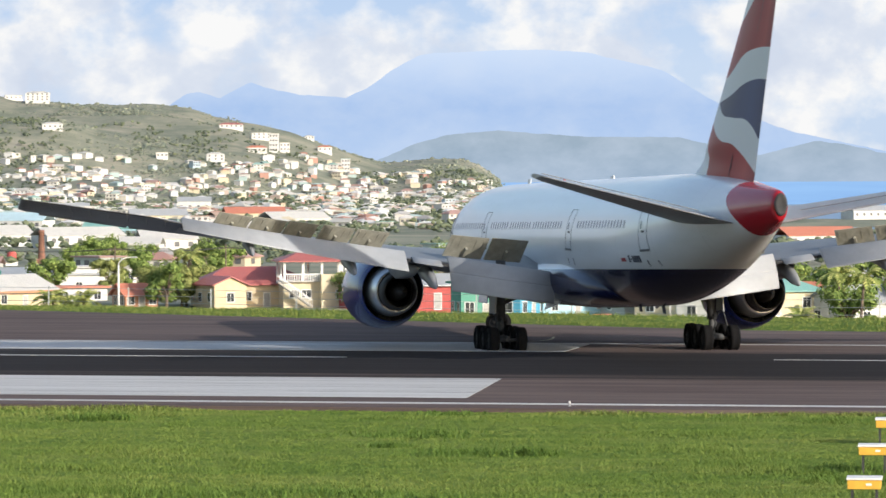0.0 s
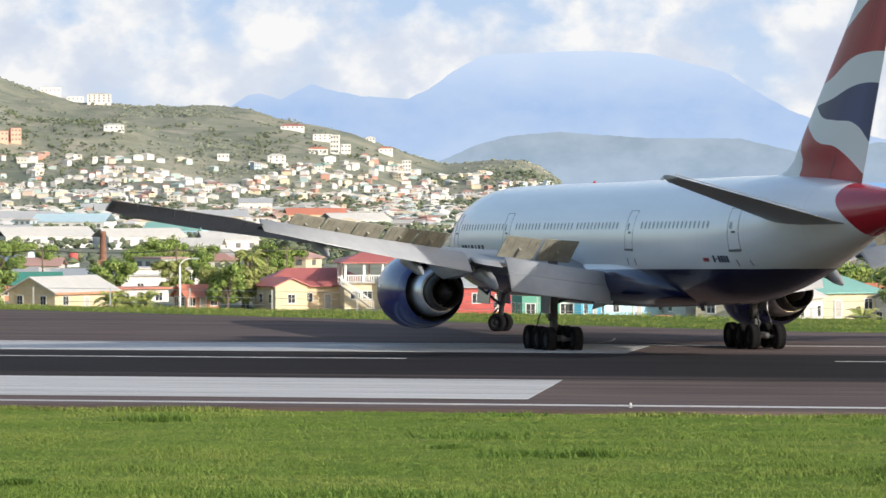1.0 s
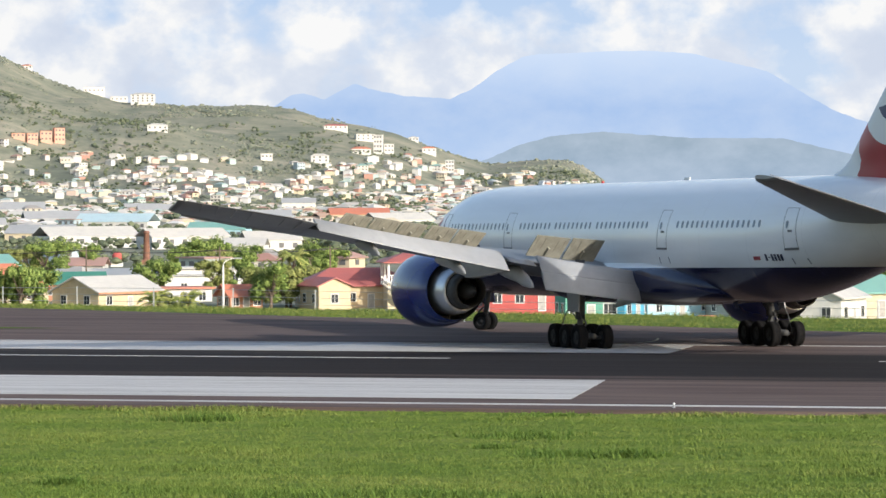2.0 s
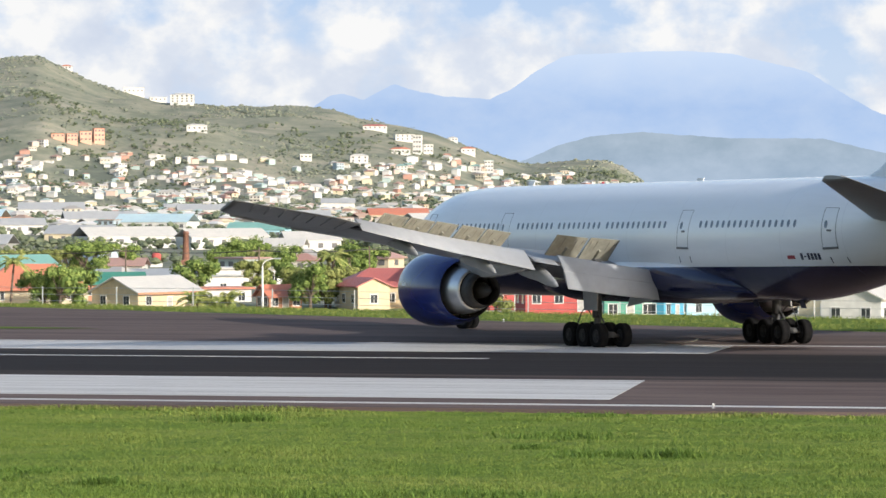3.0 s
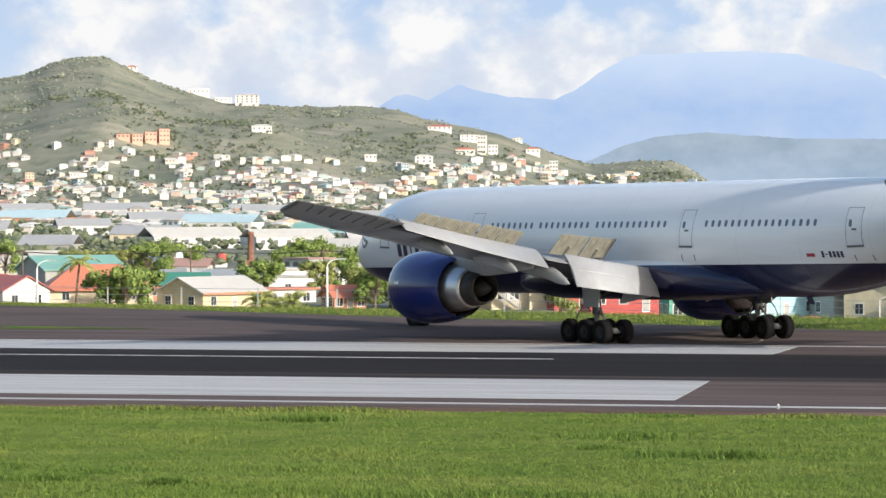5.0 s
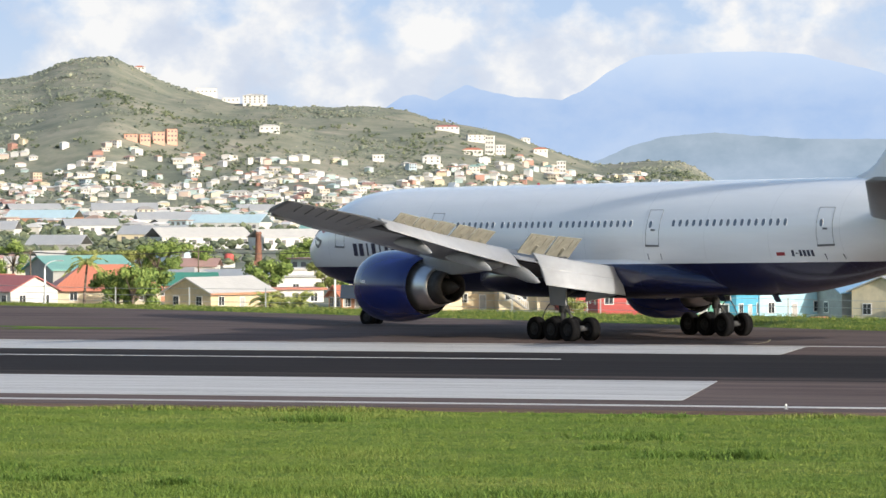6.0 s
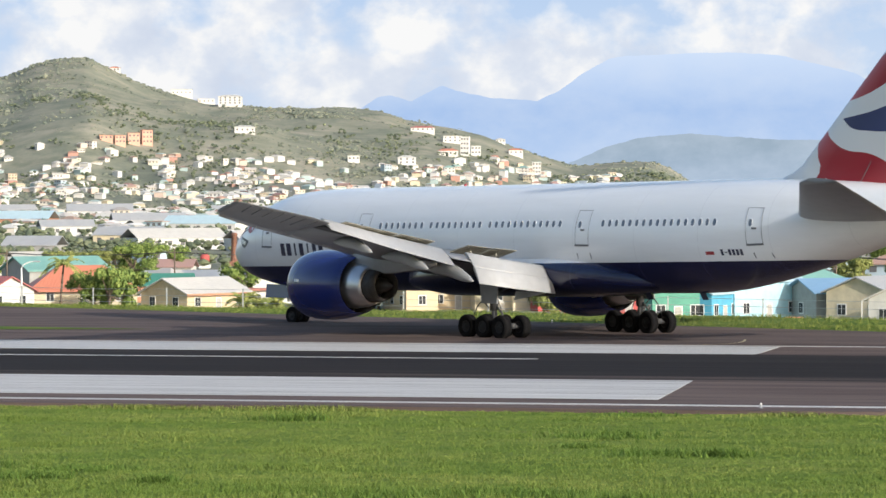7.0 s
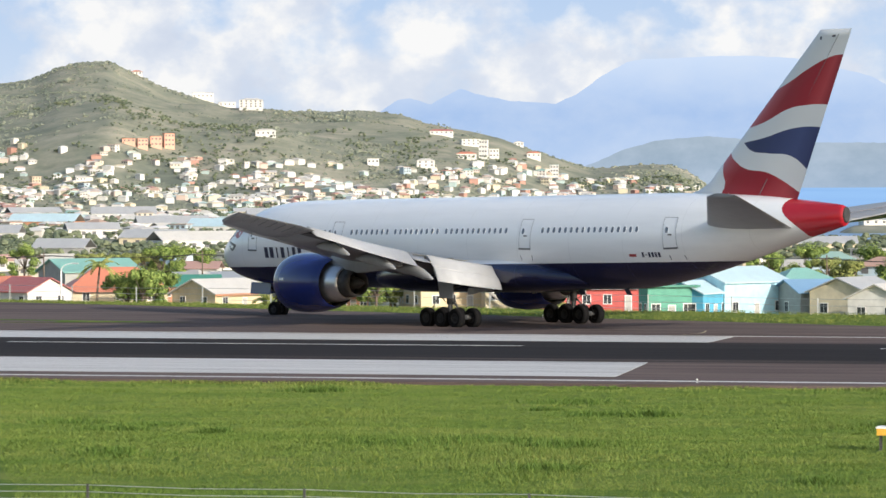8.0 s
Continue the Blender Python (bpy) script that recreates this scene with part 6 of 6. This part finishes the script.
def bank_spot(g):
    u = g.uniform(-95, 45)
    v = pad_edge(u) + 0.2 + max(5, min(25, 6 + (u + 80) * 0.27)) * g.uniform()
    p = field(u, v)
    return p.x, p.y, land(p.x, p.y), 0.7 + 1.2 * max(0, noise.noise((u * 0.15, v * 0.2, 5)) + 0.2)


grass("lawn_grass", 120000, lawn_spot, 0.075, blade_green, "short green grass of the runway strip", 3)
def rim_spot(g):
    u, v = g.uniform(-75, 30), -31.0 - abs(g.normal(0, 0.7))
    p = field(u, v)
    k = max(0.1, 1.8 * noise.noise((u * 0.18, v * 0.3, 9)) + 0.3)
    return p.x, p.y, land(p.x, p.y), k


weeds = np.random.default_rng(17)
weed_beds = []
while len(weed_beds) < 24:
    bed_x, bed_y = float(weeds.uniform(-22, 26)), float(weeds.uniform(88, 146))
    if uv_of(bed_x, bed_y)[1] < -32:
        weed_beds.append((bed_x, bed_y, float(weeds.uniform(0.3, 1.3)), float(weeds.uniform(0.5, 1.3))))


def weed_spot(g):
    cx, cy, r, k = weed_beds[int(g.integers(len(weed_beds)))]
    x, y = cx + g.normal(0, r), cy + g.normal(0, r * 0.8)
    y = min(y, cy + 2)
    return x, y, land(x, y), k * g.uniform(0.5, 1.2)


grass("weed_clumps", 4200, weed_spot, 0.20, blade_weed, "taller dark green weeds in scattered clumps", 8, 5)
grass("rim_grass", 5000, rim_spot, 0.17, blade_dry, "taller yellowish grass along the runway's rim", 6)
grass("bank_grass", 14000, bank_spot, 0.12, blade_dry, "long green grass on the far bank", 4)


# ---- things beside the runway ----
yellow_box = plain("weathered_yellow_paint", (0.72, 0.40, 0.05, 1), 0.55, vary=0.12, scale=3)
dark_steel = plain("dark_steel", (0.05, 0.05, 0.05, 1), 0.6, vary=0.3)
galvanised = plain("galvanised_steel", (0.48, 0.49, 0.50, 1), 0.45, metal=0.6, vary=0.15)


def approach_light(x, y):
    ob = empty("approach_light_unit", pose(x, y, land(x, y) + 0.02, 0, 0, -11), "yellow approach-slope light box with a white lid on legs", "light unit", "approach light boxes")
    bm = box(-0.44, 0.44, -0.45, 0.45, 0.56, 0.80, 0.02)
    part("housing", fix(bm), yellow_box, ob)
    part("lid", fix(box(-0.47, 0.47, -0.48, 0.48, 0.805, 0.86, 0.015)), trim_white, ob, "white lid")
    for sx in (-0.32, 0.32):
        for sy in (-0.35, 0.35):
            part("leg", fix(box(sx - 0.03, sx + 0.03, sy - 0.03, sy + 0.03, -0.2, 0.57)), dark_steel, ob, "dark steel leg")
    part("plate", fix(box(0.05, 0.2, -0.465, -0.445, 0.66, 0.72)), trim_white, ob, "small pale plate")


for x, y in ((16.75, 99.0), (19.1, 111.2), (21.75, 123.6)):
    approach_light(x, y)


def edge_light(p):
    ob = empty("edge_light", pose(p.x, p.y, p.z), "small white runway edge light on a stub", "runway light", "runway edge lights")
    bm = bmesh.new()
    lathe(bm, [(0, 0.07), (0.02, 0.07), (0.03, 0.03), (0.12, 0.03)], axis="z", n=10, caps=True)
    part("stem", fix(bm), galvanised, ob)
    bm = bmesh.new()
    lathe(bm, [(0.12, 0.04), (0.16, 0.045), (0.19, 0.03), (0.2, 0.01)], axis="z", n=10, caps=True)
    part("lens", fix(bm), trim_white, ob, "pale glass lens", smooth=True)


for u, v in ((-14.6, -29.4), (-74.6, -29.4), (45.4, -29.4)):
    edge_light(field(u, v, camber(u, v)))
for u in (-36.5, 13.0, -88):
    v = pad_edge(u) - 1.2
    edge_light(field(u, v, camber(u, v)))


def wire_fence():
    ob = empty("wire_fence", pose(0, 0, 0), "wire fence with dark posts and a grey pipe rail", "fence")
    line = [(-10.0 + 6.7 * i, 80.4 - 2.1 * i) for i in range(-3, 4)]
    for x, y in line:
        z = land(x, y)
        part("post", fix(box(x - 0.04, x + 0.04, y - 0.04, y + 0.04, z - 0.3, 0.16, 0.008)), dark_steel, ob, "dark post")
    for h in (0.13, -0.08, -0.30):
        pts = []
        for a, b in zip(line, line[1:]):
            pts += [(*a, h), ((a[0] + b[0]) / 2, (a[1] + b[1]) / 2, h - 0.05)]
        bm = cable(bmesh.new(), pts + [(*line[-1], h)], 0.014)
        part("wire", fix(bm), galvanised, ob, "thin steel wire")
    bm = bmesh.new()
    (x0, y0), (x1, y1) = line[0], line[3]
    tube(bm, (x0, y0 - 0.1, -0.30), (x1, y1 - 0.1, -0.42), 0.06, 0.06, 8)
    part("rail", fix(bm), galvanised, ob, "grey pipe rail", smooth=True)


wire_fence()


def lamp_post(m, d, h, turn=0):
    ob = empty("street_lamp", sited(m, d, turn), "tall pale street lamp with a curved arm", "street lamp", "street lamps")
    bm = bmesh.new()
    tube(bm, (0, 0, -0.5), (0, 0, h - 0.9), 0.16, 0.11, 8)
    part("pole", fix(bm), trim_white, ob, smooth=True)
    bm = bmesh.new()
    pts = [Vector((1.6 * (1 - math.cos(t * 1.5)), 0, h - 0.9 + 1.0 * math.sin(t * 1.5))) for t in [i / 6 for i in range(7)]]
    for a, b in zip(pts, pts[1:]):
        tube(bm, a, b, 0.07, 0.07, 6)
    arm = part("arm", fix(bm), trim_white, ob, smooth=True)
    part("lamp_head", fix(box(0, 0.9, -0.16, 0.16, -0.1, 0.08, 0.04)), galvanised, ob, "grey lamp head", m=Matrix.Translation(pts[-1]))


lamp_post(60, 485, 7.6)
lamp_post(571, 485, 7.6)
lamp_post(1165, 470, 7.0, 20)
lamp_post(-330, 485, 7.6)


def power_line():
    rows = [(-200, 600), (35, 600), (330, 600), (565, 600), (760, 610), (1010, 620), (1260, 600), (1500, 560), (1760, 540)]
    tops = []
    for m, d in rows:
        ob = empty("utility_pole", sited(m, d, 8), "brown wooden utility pole with a crossarm", "utility pole", "utility poles")
        bm = bmesh.new()
        tube(bm, (0, 0, -0.5), (0, 0, 7.4), 0.15, 0.1, 8)
        part("pole", fix(bm), bark, ob, smooth=True)
        part("crossarm", fix(box(-1.1, 1.1, -0.06, 0.06, 6.7, 6.84)), bark, ob)
        tops.append(ob.matrix_basis.copy())
    for off in (-1.0, 0.0, 1.0):
        pts = []
        for a, b in zip(tops, tops[1:]):
            p, q = a @ Vector((off, 0, 6.9)), b @ Vector((off, 0, 6.9))
            pts += [p.lerp(q, i / 8) - Vector((0, 0, 1.9 * (i / 8) * (1 - i / 8))) for i in range(8)]
        bm = cable(bmesh.new(), pts, 0.03, 4)
        tagged(part("power_cable", fix(bm), dark_steel), "thin sagging overhead power cable", "cable")


power_line()


def field_fence():
    ob = empty("field_fence", pose(0, 0, 0), "thin wire boundary fence with grey posts beyond the bank", "fence")
    line = []
    for i in range(26):
        u = -110 + 7 * i
        p = field(u, pad_edge(u) + 30)
        line.append(Vector((p.x, p.y, land(p.x, p.y))))
    for p in line:
        part("post", fix(box(p.x - 0.05, p.x + 0.05, p.y - 0.05, p.y + 0.05, p.z - 0.3, p.z + 1.5)), galvanised, ob)
    for h in (0.4, 0.9, 1.4):
        bm = cable(bmesh.new(), [p + Vector((0, 0, h)) for p in line], 0.016, 4)
        part("wire", fix(bm), galvanised, ob)


field_fence()


# ---- what moves ----
PATH = [(0.0, 19.00, 189.73, 98.10), (0.5, 18.84, 191.26, 101.40), (1.0, 18.63, 192.79, 104.55), (1.5, 18.32, 194.34, 107.59), (2.0, 17.83, 195.91, 110.30),
        (2.5, 17.29, 197.51, 112.94), (3.0, 16.65, 199.14, 115.41), (3.5, 15.91, 200.81, 117.71), (4.0, 15.08, 202.53, 119.82), (4.5, 14.15, 204.30, 121.75),
        (5.0, 13.15, 206.14, 123.49), (5.5, 12.06, 208.04, 125.04), (6.0, 10.89, 210.02, 126.39), (6.5, 9.66, 212.07, 127.53), (7.0, 8.35, 214.22, 128.47),
        (7.5, 7.01, 216.42, 129.18), (8.0, 5.68, 218.61, 129.89)]


def motions():
    walk(airliner, [(t, pose(x, y, 0.012, 0, 0, h)) for t, x, y, h in PATH])
    # the spoilers fold down towards the end
    for sp, m in spoiler_list:
        walk(sp, [(t, m @ pose(0, 0, 0, a)) for t, a in ((0, 52), (6.4, 52), (6.7, 44), (7.0, 20), (7.3, 3), (7.5, 0), (8.0, 0))])
    # wheels roll by the way gone, the nose gear steers with the turn
    ts = [p[0] for p in PATH]
    times = [0.2 * i for i in range(41)]
    way, last = [0.0], None
    xs, ys, hs = ([float(np.interp(t, ts, [p[i] for p in PATH])) for t in times] for i in (1, 2, 3))
    for i in range(1, len(times)):
        way.append(way[-1] + math.hypot(xs[i] - xs[i - 1], ys[i] - ys[i - 1]))
    for w, place, radius in wheel_list:
        walk(w, [(t, Matrix.Translation(place) @ pose(0, 0, 0, 0, math.degrees(d / radius), 0)) for t, d in zip(times, way)])
    rows = []
    for (t0, x0, y0, h0), (t1, x1, y1, h1) in zip(PATH, PATH[1:]):
        d = math.hypot(x1 - x0, y1 - y0)
        rows.append((t0, math.degrees(math.atan(25.88 * radians(h1 - h0) / d))))
    rows.append((8.0, rows[-1][1]))
    walk(nose_leg, [(t, pose(MAIN - 5.89, 0, 0, 0, 0, a)) for t, a in rows])


motions()
